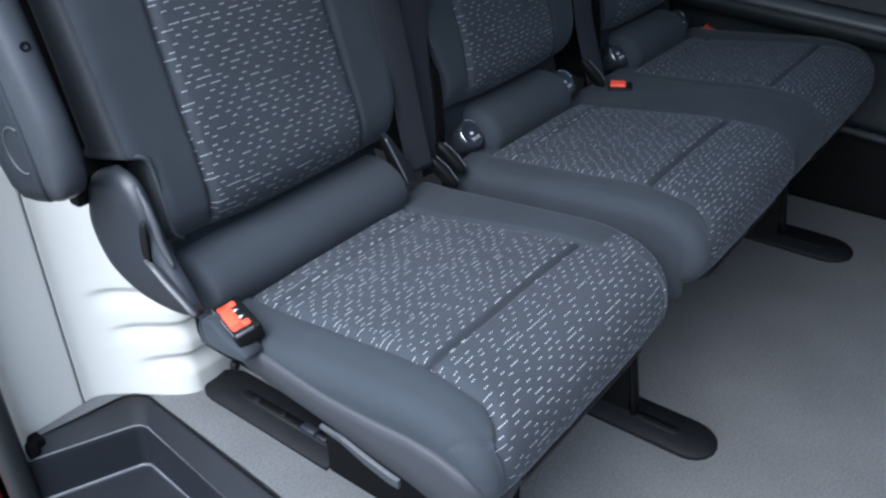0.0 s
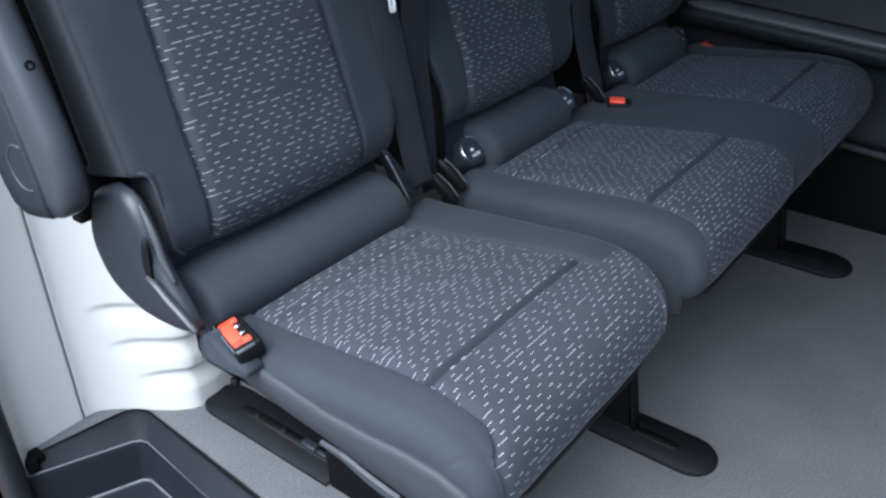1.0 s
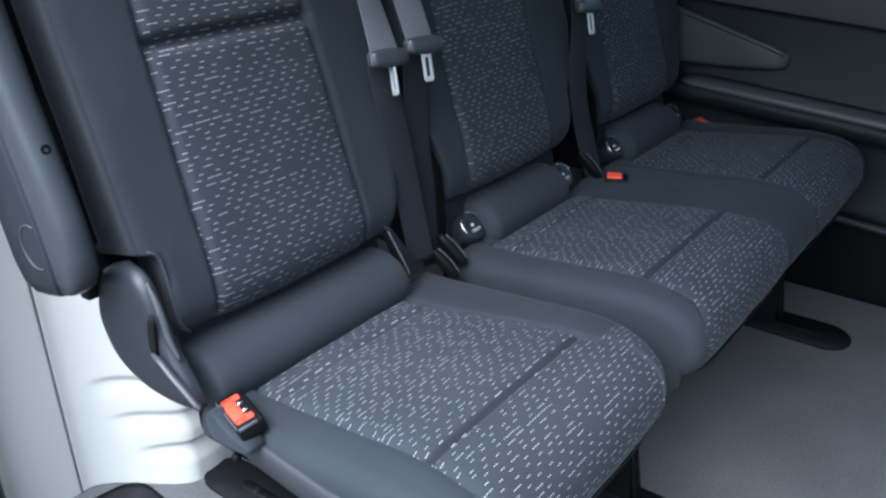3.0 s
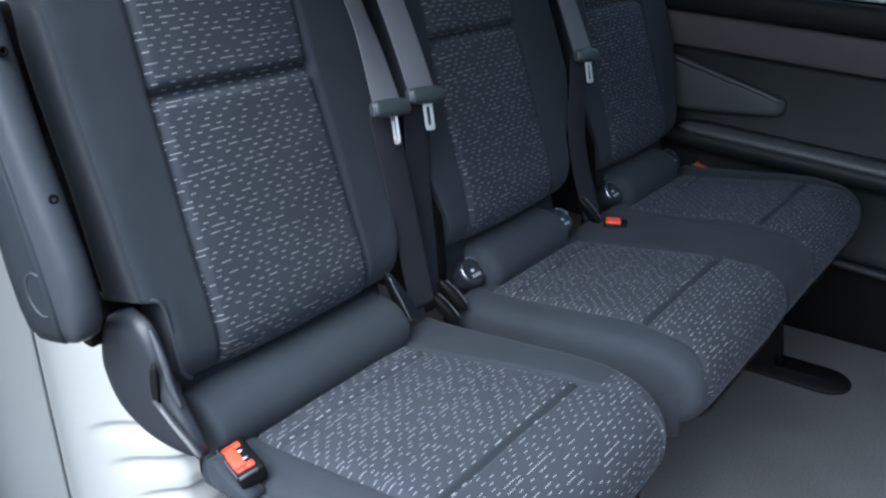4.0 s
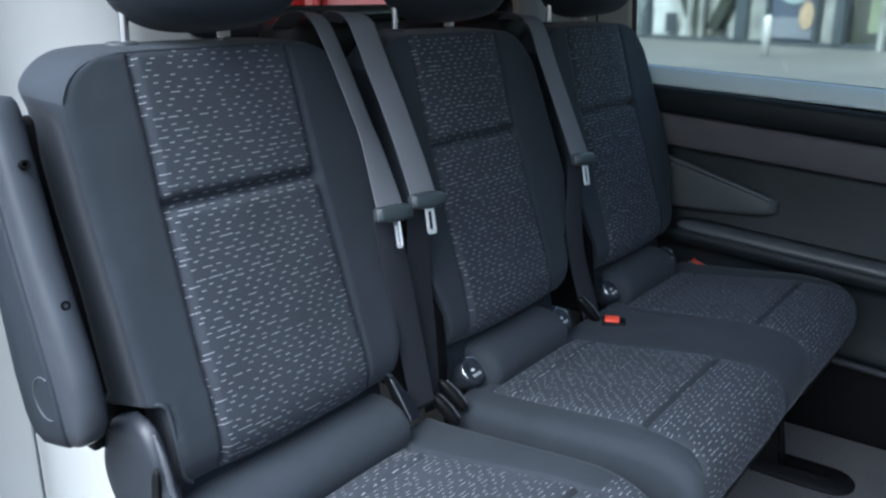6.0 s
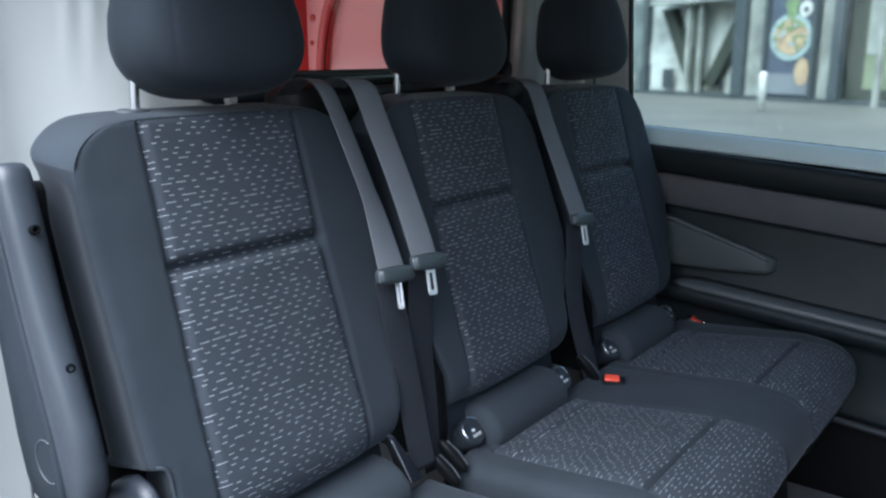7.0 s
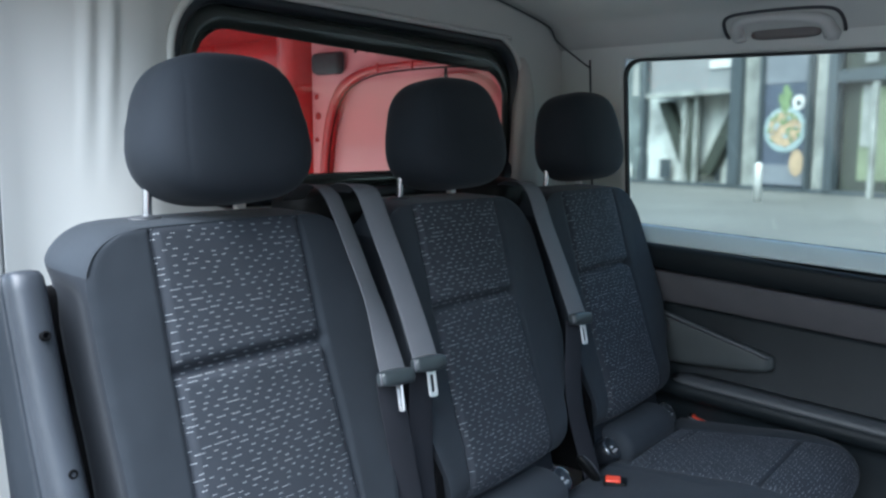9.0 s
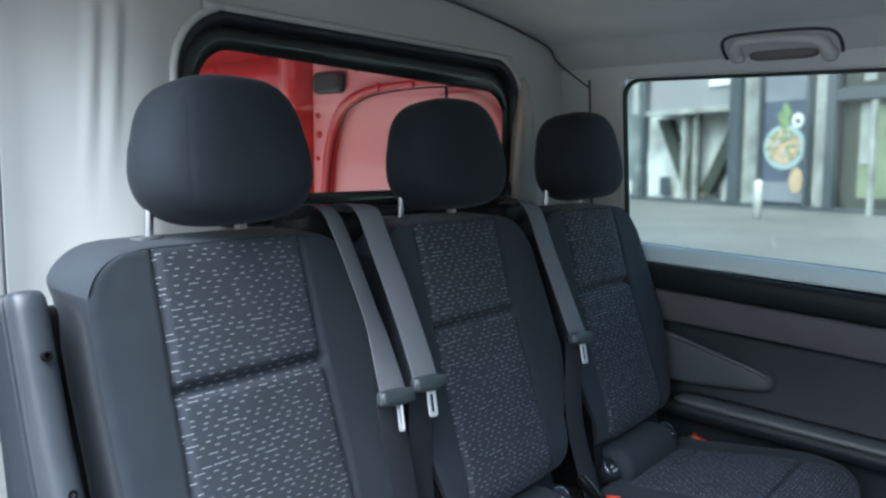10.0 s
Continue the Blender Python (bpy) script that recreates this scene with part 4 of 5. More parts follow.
def cover_label_text(text, size, m, mat, parent):
    cu = bpy.data.curves.new("lettering", 'FONT')
    cu.body, cu.size, cu.extrude, cu.align_x, cu.align_y = text, size, 0.0002, 'CENTER', 'CENTER'
    ob = new("lettering", cu)
    cu.materials.append(mat)
    ob.parent = parent
    ob.matrix_basis = m
    return ob


def seat(index):
    dx = PITCH * index
    s = empty("van_seat", dx, 0.1, 0.0)

    def p(name, geo, mat, label="", parent=s, uv=None, smooth=True):
        return part(name, shift_geo(geo, 0, -0.1, 0), mat, parent, label, smooth, uv)

    cushion = (CUSHION, CUSHION_MID, CUSHION_IN)[index]
    p("cushion_cover", cushion[0], M_COVER, "dark blue-grey cloth cushion bolsters")
    p("cushion_insert", cushion[1], M_DASH, "grey cloth insert woven with light dashes", uv=[(u + 1.3 * index, v + 0.4 * index) for u, v in cushion[2]])
    p("cushion_pan", box(-0.185, 0.205, -0.07, 0.36, 0.325, 0.40, 0.02), M_VOID, "black seat pan")
    back = BACK_IN if index else BACK
    p("back_cover", back[0], M_COVER, "dark blue-grey cloth backrest bolsters")
    p("side_gusset", back[3], M_SIDE, "cloth side gusset, darker below the corner crease")
    p("side_gusset", back[4], M_SIDE, "cloth side gusset, darker below the corner crease")
    p("back_insert", back[1], M_DASH, "grey cloth insert woven with light dashes", uv=[(u + 3.1 + index, v + 1.7) for u, v in back[2]])
    rear = [(-0.19, 0.43), (-0.195, 0.6), (-0.205, 0.8), (-0.19, 0.90), (-0.15, 0.94), (0.13, 0.94), (0.17, 0.90), (0.185, 0.8), (0.175, 0.6), (0.165, 0.43)]
    p("back_shell", loft([[(x, 0.355 + (z - 0.5) * 0.29 + o, z) for x, z in rear] for o in (0.0, 0.055)]), M_PLASTIC, "dark rear shell", smooth=False)
    # added black boxes keep the pale wall from showing beside the back
    p("gap_filler", join_geo(box(-0.214, -0.185, 0.42, 0.545, 0.585, 0.86, 0.006), box(-0.213, -0.19, 0.40, 0.482, 0.540, 0.60, 0.006), box(-0.243, -0.19, 0.525, 0.56, 0.62, 0.925, 0.01)) if index == 0 else box(-0.214, -0.185, 0.42, 0.545, 0.585, 0.86, 0.006), M_VOID, "black filler darkening the gaps beside the back")
    if index == 0:
        p("piping", tube([(-0.212, 0.450, 0.588), (-0.215, 0.41, 0.594), (-0.219, 0.37, 0.603), (-0.220, 0.347, 0.609), (-0.213, 0.339, 0.609), (-0.206, 0.336, 0.600), (-0.2035, 0.3315, 0.572), (-0.203, 0.325, 0.532), (-0.200, 0.324, 0.512), (-0.190, 0.327, 0.501)], 0.0026, 70, 8), M_COVER, "rolled cloth edge round the hinge notch")
    else:
        p("hinge_plate", loft([[(x, y, z) for y, z in ((0.330, 0.405), (0.325, 0.470), (0.335, 0.560), (0.365, 0.625), (0.420, 0.640), (0.470, 0.600), (0.480, 0.405))] for x in (-0.222, -0.205)]), M_VOID, "black steel hinge plate", smooth=False)
    p("lumbar_roll", ROLL_SHORT if index else ROLL, M_COVER, "smooth dark cloth roll")
    # headrest with its two chrome posts
    hy, hz = 0.495, 1.1185
    h = part("headrest", turned(HEAD, pose(0.0145, hy - 0.1, hz, -8)), M_HEAD, s, "dark charcoal cloth headrest")
    for px, sleeve_mat in ((-0.090, M_PLASTIC_MID), (0.060, M_PLASTIC)):
        part("post", tube([(px, 0.428, 0.990), (px, 0.424, 1.05), (px, 0.420, 1.09)], 0.0062, 8, 12), M_CHROME, h, "chrome headrest post")
        if px < 0:
            part("sleeve", loft([[(px - 0.006 + r * math.cos(a), 0.424 + r * math.sin(a) * 0.8, z) for a in np.linspace(0, 2 * math.pi, 24, endpoint=False)] for r, z in ((0.023, 0.994), (0.0225, 1.0035), (0.018, 1.0055), (0.007, 1.0057))]), sleeve_mat, h, "plastic post sleeve")
    part("clip", box(0.053, 0.0665, 0.416, 0.430, 1.006, 1.019, 0.001), M_WHITE_CLIP, h, "small white post clip")
    # rounded fairing under the near edge
    def shield():
        """A smooth plastic band under the side of the cushion that turns round its front corner."""
        rings = []
        for x, y, nx, ny, z1, z0 in ((-0.206, 0.268, -1, 0, 0.405, 0.390), (-0.211, 0.22, -1, 0, 0.410, 0.366), (-0.2125, 0.15, -1, 0, 0.404, 0.359), (-0.213, 0.09, -1, 0, 0.398, 0.353), (-0.213, 0.03, -1, 0, 0.399, 0.343), (-0.2125, -0.02, -1, 0, 0.402, 0.335),
                                     (-0.2125, -0.06, -1, -0.05, 0.400, 0.325), (-0.211, -0.093, -0.95, -0.3, 0.390, 0.313), (-0.205, -0.107, -0.75, -0.65, 0.378, 0.303), (-0.190, -0.112, -0.35, -0.93, 0.358, 0.297), (-0.16, -0.108, -0.05, -1, 0.334, 0.292), (-0.12, -0.100, 0, -1, 0.318, 0.289), (-0.08, -0.092, 0, -1, 0.310, 0.288)):
            def at(d, z):
                return (x + nx * d, y + ny * d, z)
            rings.append([at(-0.012, z1 - 0.002), at(-0.003, z1), at(0.0, z1 - 0.003), at(0.0005, z1 - 0.012), at(-0.001, (z0 + z1) / 2), at(-0.004, z0 + 0.004), at(-0.008, z0), at(-0.020, z0), at(-0.020, z1 - 0.006)])
        return loft(rings)

    if index > 0:
        # cloth skirt that closes the side under the cushion's nose
        skirt = [[(x, y, z) for x, z in ((-0.196, 0.400), (-0.2035, 0.396), (-0.2045, 0.370), (-0.2035, z0 + 0.006), (-0.198, z0), (-0.185, z0), (-0.185, 0.395))] for y, z0 in ((0.26, 0.372), (0.16, 0.345), (0.06, 0.322), (-0.02, 0.305), (-0.07, 0.297), (-0.088, 0.305))]
        p("side_skirt", loft(skirt), M_COVER, "dark cloth skirt under the cushion side")
    else:
        p("side_shield", shield(), M_SHIELD, "dark grey plastic side shield")
        p("shield_bracket", loft([[(-0.199 + o, y, z + e) for o, e in ((0, 0.002), (-0.004, 0.0), (-0.004, -h), (0, -h))] for y, z, h in ((0.112, 0.337, 0.003), (0.08, 0.336, 0.006), (0.045, 0.328, 0.010), (0.012, 0.322, 0.011), (-0.002, 0.321, 0.010))]), M_ARM, "dull bracket under the shield", smooth=False)
        p("bolt", superquad((-0.186, 0.276, 0.334), (0.0055, 0.006, 0.006), 0.7, 0.8, 16, 10), M_BLACK, "small dark bolt")
        leaf = [(0.262, 0.433), (0.262, 0.418), (0.255, 0.406), (0.228, 0.401), (0.193, 0.406), (0.192, 0.416), (0.221, 0.427), (0.246, 0.439)]
        p("buckle_leaf", side_outline(leaf, -0.231, -0.205, 0.006), M_COVER, "cloth-covered fairing beside the buckle")
    # lip under the nose of the cushion
    rings = []
    for x in np.linspace(-0.150, 0.205, 26):
        e = min(x + 0.150, 0.205 - x)
        back = 0.045 * (1 - min(1.0, e / 0.05)) ** 2
        rings.append([(x, y + (back if y < 0 else 0), z) for y, z in ((-0.090, 0.334), (-0.104, 0.330), (-0.106, 0.316), (-0.098, 0.298), (-0.075, 0.288), (0.05, 0.290), (0.05, 0.335))])
    p("front_lip", loft(rings), M_BLACK, "black plastic lip under the cushion")
    if index == 0:
        # added black plate; it paints the deep shade under the seat
        p("under_seat_shade", box(-0.026, 0.020, -0.02, 0.309, 0.001, 0.32, 0.004), M_VOID, "black plate standing for the deep shade under the seat")
    # under-frame
    for x in (-0.15, 0.17):
        p("frame_rail", tube([(x, -0.05, 0.315), (x, 0.15, 0.31), (x, 0.36, 0.32)], 0.014, 10, 8), M_STEEL, "black steel frame tube")
    if index > 0:
        for x, cy, cz in ((-0.153, 0.216, 0.440), (0.130, 0.206, 0.448)):
            m = Matrix.Translation((x, cy, cz)) @ Vector((0, -0.72, 0.69)).to_track_quat('Z', 'Y').to_matrix().to_4x4()
            disc = [(0.027, -0.05), (0.027, 0.004), (0.025, 0.009), (0.020, 0.011), (0.016, 0.008), (0.003, 0.008)]
            cap = part("child_anchor_cap", turned(loft([[(r * math.cos(a), r * math.sin(a), z) for a in np.linspace(0, 2 * math.pi, 28, endpoint=False)] for r, z in disc]), m), M_PLASTIC, s, "dark grey child-seat anchor cap")
            part("rim", turned(tube([(0.0245 * math.cos(a), 0.0245 * math.sin(a), 0.0095) for a in np.linspace(0.1, 1.5, 8)], 0.0013, 14, 6), m), M_CHROME, cap, "thin bright rim")
            part("rim", turned(tube([(0.0245 * math.cos(a), 0.0245 * math.sin(a), 0.0095) for a in np.linspace(2.3, 3.5, 8)], 0.0013, 14, 6), m), M_CHROME, cap, "thin bright rim")
            part("symbol", turned(loft([[(0.004 * math.cos(a), 0.001 + 0.0025 * math.sin(a), z) for a in np.linspace(0, 2 * math.pi, 14, endpoint=False)] for z in (0.007, 0.0088)]), m), M_LABEL, cap, "small white symbol", smooth=False)
            cover_label_text("ISOFIX", 0.0075, m @ pose(0.003, -0.0085, 0.0084, 0, 0, 180), M_LABEL, cap)
            # black plate stands in for the dark hollow behind the cap
            p("recess", box(x - 0.030, x + 0.030, 0.352, 0.372, 0.405, 0.485, 0.004), M_BLACK, "black backing painted as the anchor's dark recess")
    return s


SEATS = [seat(i) for i in range(3)]
for ob_, lab in zip(SEATS, ("dark grey van seat with dashed cloth inserts beside the open door", "dark grey van seat with dashed cloth inserts between two others", "dark grey van seat with dashed cloth inserts beside the far door")):
    tagged(ob_, lab, "seat", "row of three van seats")

# hinge cover, recline lever and folded armrest of the seat by the door
first = SEATS[0]


cap_line = [(0.374, 0.594), (0.420, 0.572), (0.442, 0.525), (0.440, 0.490), (0.417, 0.452), (0.365, 0.430), (0.310, 0.428), (0.264, 0.438), (0.266, 0.456), (0.302, 0.510), (0.322, 0.560), (0.342, 0.587)]
hc = part("hinge_cover", shift_geo(side_outline(cap_line, -0.242, -0.222, 0.017), 0, -0.1, 0), M_PLASTIC, first, "dark grey plastic hinge cover")
part("recline_lever", shift_geo(loft([[(x - 0.003, y - w * 0.6, z - w), (x + 0.004, y - w * 0.6, z - w), (x + 0.004, y + w * 0.6, z + w), (x - 0.003, y + w * 0.6, z + w)] for x, y, z, w in ((-0.246, 0.318, 0.500, 0.002), (-0.247, 0.301, 0.4925, 0.0022), (-0.248, 0.283, 0.482, 0.0036), (-0.248, 0.262, 0.471, 0.004), (-0.247, 0.248, 0.461, 0.0034), (-0.245, 0.243, 0.457, 0.002))]), 0, -0.1, 0), M_HINGE_PALE, hc, "pale grey recline lever")
part("slot", shift_geo(loft([[(-0.2425, y - w, z), (-0.2445, y - w * 0.7, z), (-0.2445, y + w * 0.7, z), (-0.2425, y + w, z)] for y, z, w in ((0.312, 0.552, 0.002), (0.316, 0.540, 0.007), (0.319, 0.525, 0.008), (0.321, 0.508, 0.008), (0.318, 0.497, 0.006))]), 0, -0.1, 0), M_BLACK, hc, "black lever slot")
part("rim", shift_geo(tube([(-0.2290, 0.333, 0.580), (-0.2300, 0.320, 0.560), (-0.2310, 0.311, 0.540), (-0.2320, 0.303, 0.519), (-0.2310, 0.290, 0.495)], lambda t: 0.002 + 0.003 * math.sin(math.pi * t), 24, 8), 0, -0.1, 0), M_PLASTIC_MID, hc, "raised cover rim")


ARM_LOW, ARM_HIGH = np.array([0.438, 0.632]), np.array([0.516, 0.945])
ARM_D = (ARM_HIGH - ARM_LOW) / np.linalg.norm(ARM_HIGH - ARM_LOW)
ARM_N = np.array([-ARM_D[1], ARM_D[0]])


# the bar's section: a flat outer shell, a recessed joint and a rounded front
ARM_SECTION = [(-1.0, -0.6), (-0.96, -0.85), (-0.85, -0.97), (-0.3, -1.0), (0.1, -1.0), (0.28, -1.0), (0.34, -0.98), (0.37, -0.92), (0.38, -0.82), (0.44, -0.76), (0.60, -0.74), (0.74, -0.73), (0.83, -0.68), (0.90, -0.58), (0.95, -0.42), (0.985, -0.2), (1.0, 0.05), (0.985, 0.3), (0.93, 0.53), (0.82, 0.74), (0.66, 0.89), (0.45, 0.97), (0.1, 1.0), (-0.6, 1.0), (-0.88, 0.93), (-1.0, 0.7)]


def armrest():
    """A tapering padded bar, widest round its pivot; ARM_N points to its front."""
    stations = [(-0.073, 0.030, 0.60), (-0.067, 0.045, 0.84), (-0.052, 0.058, 0.98), (-0.028, 0.0655, 1.0), (0.02, 0.066, 1.0), (0.08, 0.058, 1.0), (0.15, 0.049, 1.0), (0.24, 0.045, 1.0), (0.305, 0.043, 1.0), (0.318, 0.041, 0.97), (0.325, 0.036, 0.86), (0.328, 0.028, 0.6)]
    rings = []
    for q, half, wx in stations:
        c = ARM_LOW + ARM_D * q
        ring = []
        for u, v in ARM_SECTION:
            pt = c + ARM_N * (u * half)
            ring.append((-0.274 + v * 0.0255 * wx, pt[0], pt[1]))
        rings.append(ring)
    return loft(rings)


arm_v, arm_f = shift_geo(armrest(), 0, -0.1, 0)
arm_n = len(ARM_SECTION)
arm = part("armrest", (arm_v, [f for q, f in enumerate(arm_f) if len(f) > 4 or q % arm_n > 7]), M_ARM, first, "dark grey armrest folded upright")
part("outer_shell", (arm_v, [f for q, f in enumerate(arm_f) if len(f) == 4 and q % arm_n <= 7]), M_ARM_SHELL, arm, "darker flat outer shell")
for hy_, hz_ in ((0.415, 0.734), (0.458, 0.886)):
    part("screw", turned(loft([[(r * math.cos(a), r * math.sin(a), z) for a in np.linspace(0, 2 * math.pi, 16, endpoint=False)] for r, z in ((0.0056, -0.006), (0.0056, 0.0006), (0.0046, 0.0014), (0.0030, 0.0014), (0.0026, -0.003), (0.0003, -0.003))]), Matrix.Translation((-0.2725, hy_ - 0.1 - 0.0095, hz_)) @ Vector((0.0, ARM_N[0], ARM_N[1])).to_track_quat('Z', 'Y').to_matrix().to_4x4()), M_VOID, arm, "black screw head")
part("pivot_ring", shift_geo(tube([(-0.2995, ARM_LOW[0] - 0.010 + 0.026 * math.cos(a), ARM_LOW[1] - 0.008 + 0.026 * math.sin(a)) for a in np.linspace(-2.0, 1.9, 16)], 0.0014, 30, 6), 0, -0.1, 0), M_PLASTIC_MID, arm, "raised pivot ring")
part("bracket", shift_geo(box(-0.250, -0.226, 0.432, 0.452, 0.532, 0.566, 0.003), 0, -0.1, 0), M_BLACK, first, "black armrest bracket")

# rail plates on the floor with their legs
def rail_plate(x0, x1, y0, y1, slot, leg_y, leg=True, square=False):
    r = empty("floor_rail", (x0 + x1) / 2, (y0 + y1) / 2, 0.0)
    tagged(r, "black slotted seat rail plate screwed to the floor", "seat rail", "seat rails")
    mid = (x0 + x1) / 2
    part("plate", under(r, outline_plate([(x1 - (x - x0), y0 + y1 - y) for x, y in stadium(x0, x1, y0, y1, square_back=True)] if square else stadium(x0, x1, y0, y1), 0.0005, 0.009)), M_STEEL, r)
    part("slot", under(r, outline_plate(stadium(mid - 0.010, mid + 0.010, slot[0], slot[1]), 0.008, 0.0098, 0.001)), M_BLACK, r, "dark open slot")
    if leg:
        for o in (-0.006, 0.008):
            part("leg", under(r, tube([(mid + o, leg_y - 0.012, 0.010), (mid + o, leg_y + 0.004, 0.12), (mid + o, leg_y + 0.03, 0.30)], 0.0045, 10, 8)), M_BLACK, r, "black steel leg")
        part("gusset", under(r, loft([[(mid - 0.003, leg_y + a, z), (mid + 0.003, leg_y + a, z), (mid + 0.003, leg_y + b, z), (mid - 0.003, leg_y + b, z)] for a, b, z in ((0.0, 0.20, 0.008), (0.006, 0.14, 0.12), (0.03, 0.12, 0.30))])), M_BLACK, r, "black steel gusset plate", smooth=False)
    return r


rail_plate(0.335, 0.422, -0.168, 0.42, (-0.105, 0.10), -0.012)
rail_plate(1.085, 1.195, -0.180, 0.42, (-0.115, 0.10), -0.012)
near_rail = rail_plate(-0.030, 0.055, 0.312, 0.642, (0.34, 0.56), 0.42, leg=False, square=True)
part("latch", under(near_rail, join_geo(box(0.004, 0.020, 0.372, 0.405, 0.006, 0.020, 0.003), box(0.008, 0.017, 0.350, 0.374, 0.008, 0.014, 0.002))), M_PLASTIC, near_rail, "dull steel slider latch")
for bolt_y in (0.455, 0.520):
    part("bolt", under(near_rail, superquad((0.0125, bolt_y, 0.010), (0.007, 0.007, 0.004), 0.6, 0.8, 14, 8)), M_STEEL, near_rail, "black bolt head")


# ================= belts and buckles =================
def belt(label, line, tongue, low, low_mid, tip_dir, twist=-0.2, blade_turn=0.0):
    b = empty("seat_belt", *tongue)
    tagged(b, label, "seat belt", "seat belts")
    part("webbing", under(b, ribbon(line + [tongue], 0.047, 0.0016, ((1, twist - 0.1, -0.1), (1, twist, -0.05), (1, twist, 0.0), (1, -0.25, 0.05)))), M_WEB, b, "grey woven belt webbing")
    part("lower_webbing", under(b, ribbon([(tongue[0], tongue[1] + 0.012, tongue[2] - 0.004), low_mid, low], 0.046, 0.0016, ((1, -0.25, 0.05), (1, -0.3, 0.0)))), M_WEB_SHADED, b, "folded lower webbing, the gap's shade in its colour")
    basis = Matrix.Translation((0, 0, 0)) @ pose(0, 0, 0, -14, tip_dir, 0)
    grip_rings = []
    for x, h, d in ((-0.037, 0.004, 0.004), (-0.036, 0.008, 0.007), (-0.033, 0.0105, 0.009), (-0.028, 0.0115, 0.010), (0.0, 0.0135, 0.011), (0.028, 0.0115, 0.010), (0.033, 0.0105, 0.009), (0.036, 0.008, 0.007), (0.037, 0.004, 0.004)):
        grip_rings.append([(x, -0.004 + y, z) for y, z in rounded_rect(-d, d, -h, h, min(h, d) * 0.6, 4)])
    body_ob = part("tongue_body", turned(loft(grip_rings), basis), M_GRIP, b, "dark plastic tongue grip")
    part("grip_edge", turned(tube([(-0.0362, -0.006, 0.009), (-0.0378, -0.008, 0.0), (-0.0362, -0.006, -0.009)], 0.0016, 12, 8), basis), M_EDGE, body_ob, "thin paler edge line")
    outer, inner = rounded_rect(-0.0095, 0.0095, -0.052, -0.008, 0.005, 5), rounded_rect(-0.0052, 0.0052, -0.045, -0.017, 0.003, 5)
    blade = loft([[(x, -0.0045, z) for x, z in outer], [(x, -0.0075, z) for x, z in outer], [(x, -0.0075, z) for x, z in inner], [(x, -0.0045, z) for x, z in inner], [(x, -0.0045, z) for x, z in outer]], caps=False)
    part("tongue_blade", turned(blade, basis @ pose(0, 0, 0, 0, 0, blade_turn)), M_TONGUE, b, "bright steel tongue blade", smooth=False)
    return b


belt("grey seat belt hanging unbuckled between two seats", [(0.184, 0.545, 1.012), (0.185, 0.515, 1.034), (0.186, 0.485, 1.036), (0.187, 0.463, 1.024), (0.190, 0.449, 1.000), (0.194, 0.432, 0.963), (0.197, 0.391, 0.878), (0.196, 0.371, 0.837)], (0.188, 0.333, 0.755), (0.230, 0.312, 0.430), (0.213, 0.334, 0.60), 6, 0.28, 62.0)
belt("grey seat belt hanging unbuckled beside the middle seat", [(0.272, 0.545, 1.010), (0.272, 0.515, 1.032), (0.272, 0.485, 1.034), (0.272, 0.463, 1.022), (0.272, 0.450, 0.999), (0.271, 0.426, 0.952), (0.272, 0.402, 0.903), (0.270, 0.364, 0.825)], (0.264, 0.332, 0.760), (0.286, 0.330, 0.400), (0.268, 0.345, 0.58), 6)
belt("grey seat belt hanging unbuckled beside the far seat", [(0.776, 0.545, 1.000), (0.775, 0.515, 1.020), (0.774, 0.482, 1.022), (0.772, 0.460, 1.010), (0.769, 0.444, 0.987), (0.762, 0.419, 0.935), (0.756, 0.371, 0.836)], (0.752, 0.330, 0.750), (0.770, 0.300, 0.420), (0.742, 0.330, 0.58), 6)


def belt_outlet(x, w):
    o = empty("belt_outlet", x, 0.58, 1.0)
    tagged(o, "dark plastic belt outlet cover behind the seats", "belt outlet", "belt outlets")
    part("cover", under(o, superquad((x, 0.592, 0.990), (w, 0.076, 0.040), 0.6, 0.8, 30, 16)), M_BLACK, o)
    part("pedestal", under(o, box(x - w * 0.7, x + w * 0.7, 0.55, 0.62, 0.0, 0.99, 0.01)), M_BLACK, o, "black belt reel column")
    return o


belt_outlet(0.292, 0.085)
belt_outlet(0.800, 0.075)


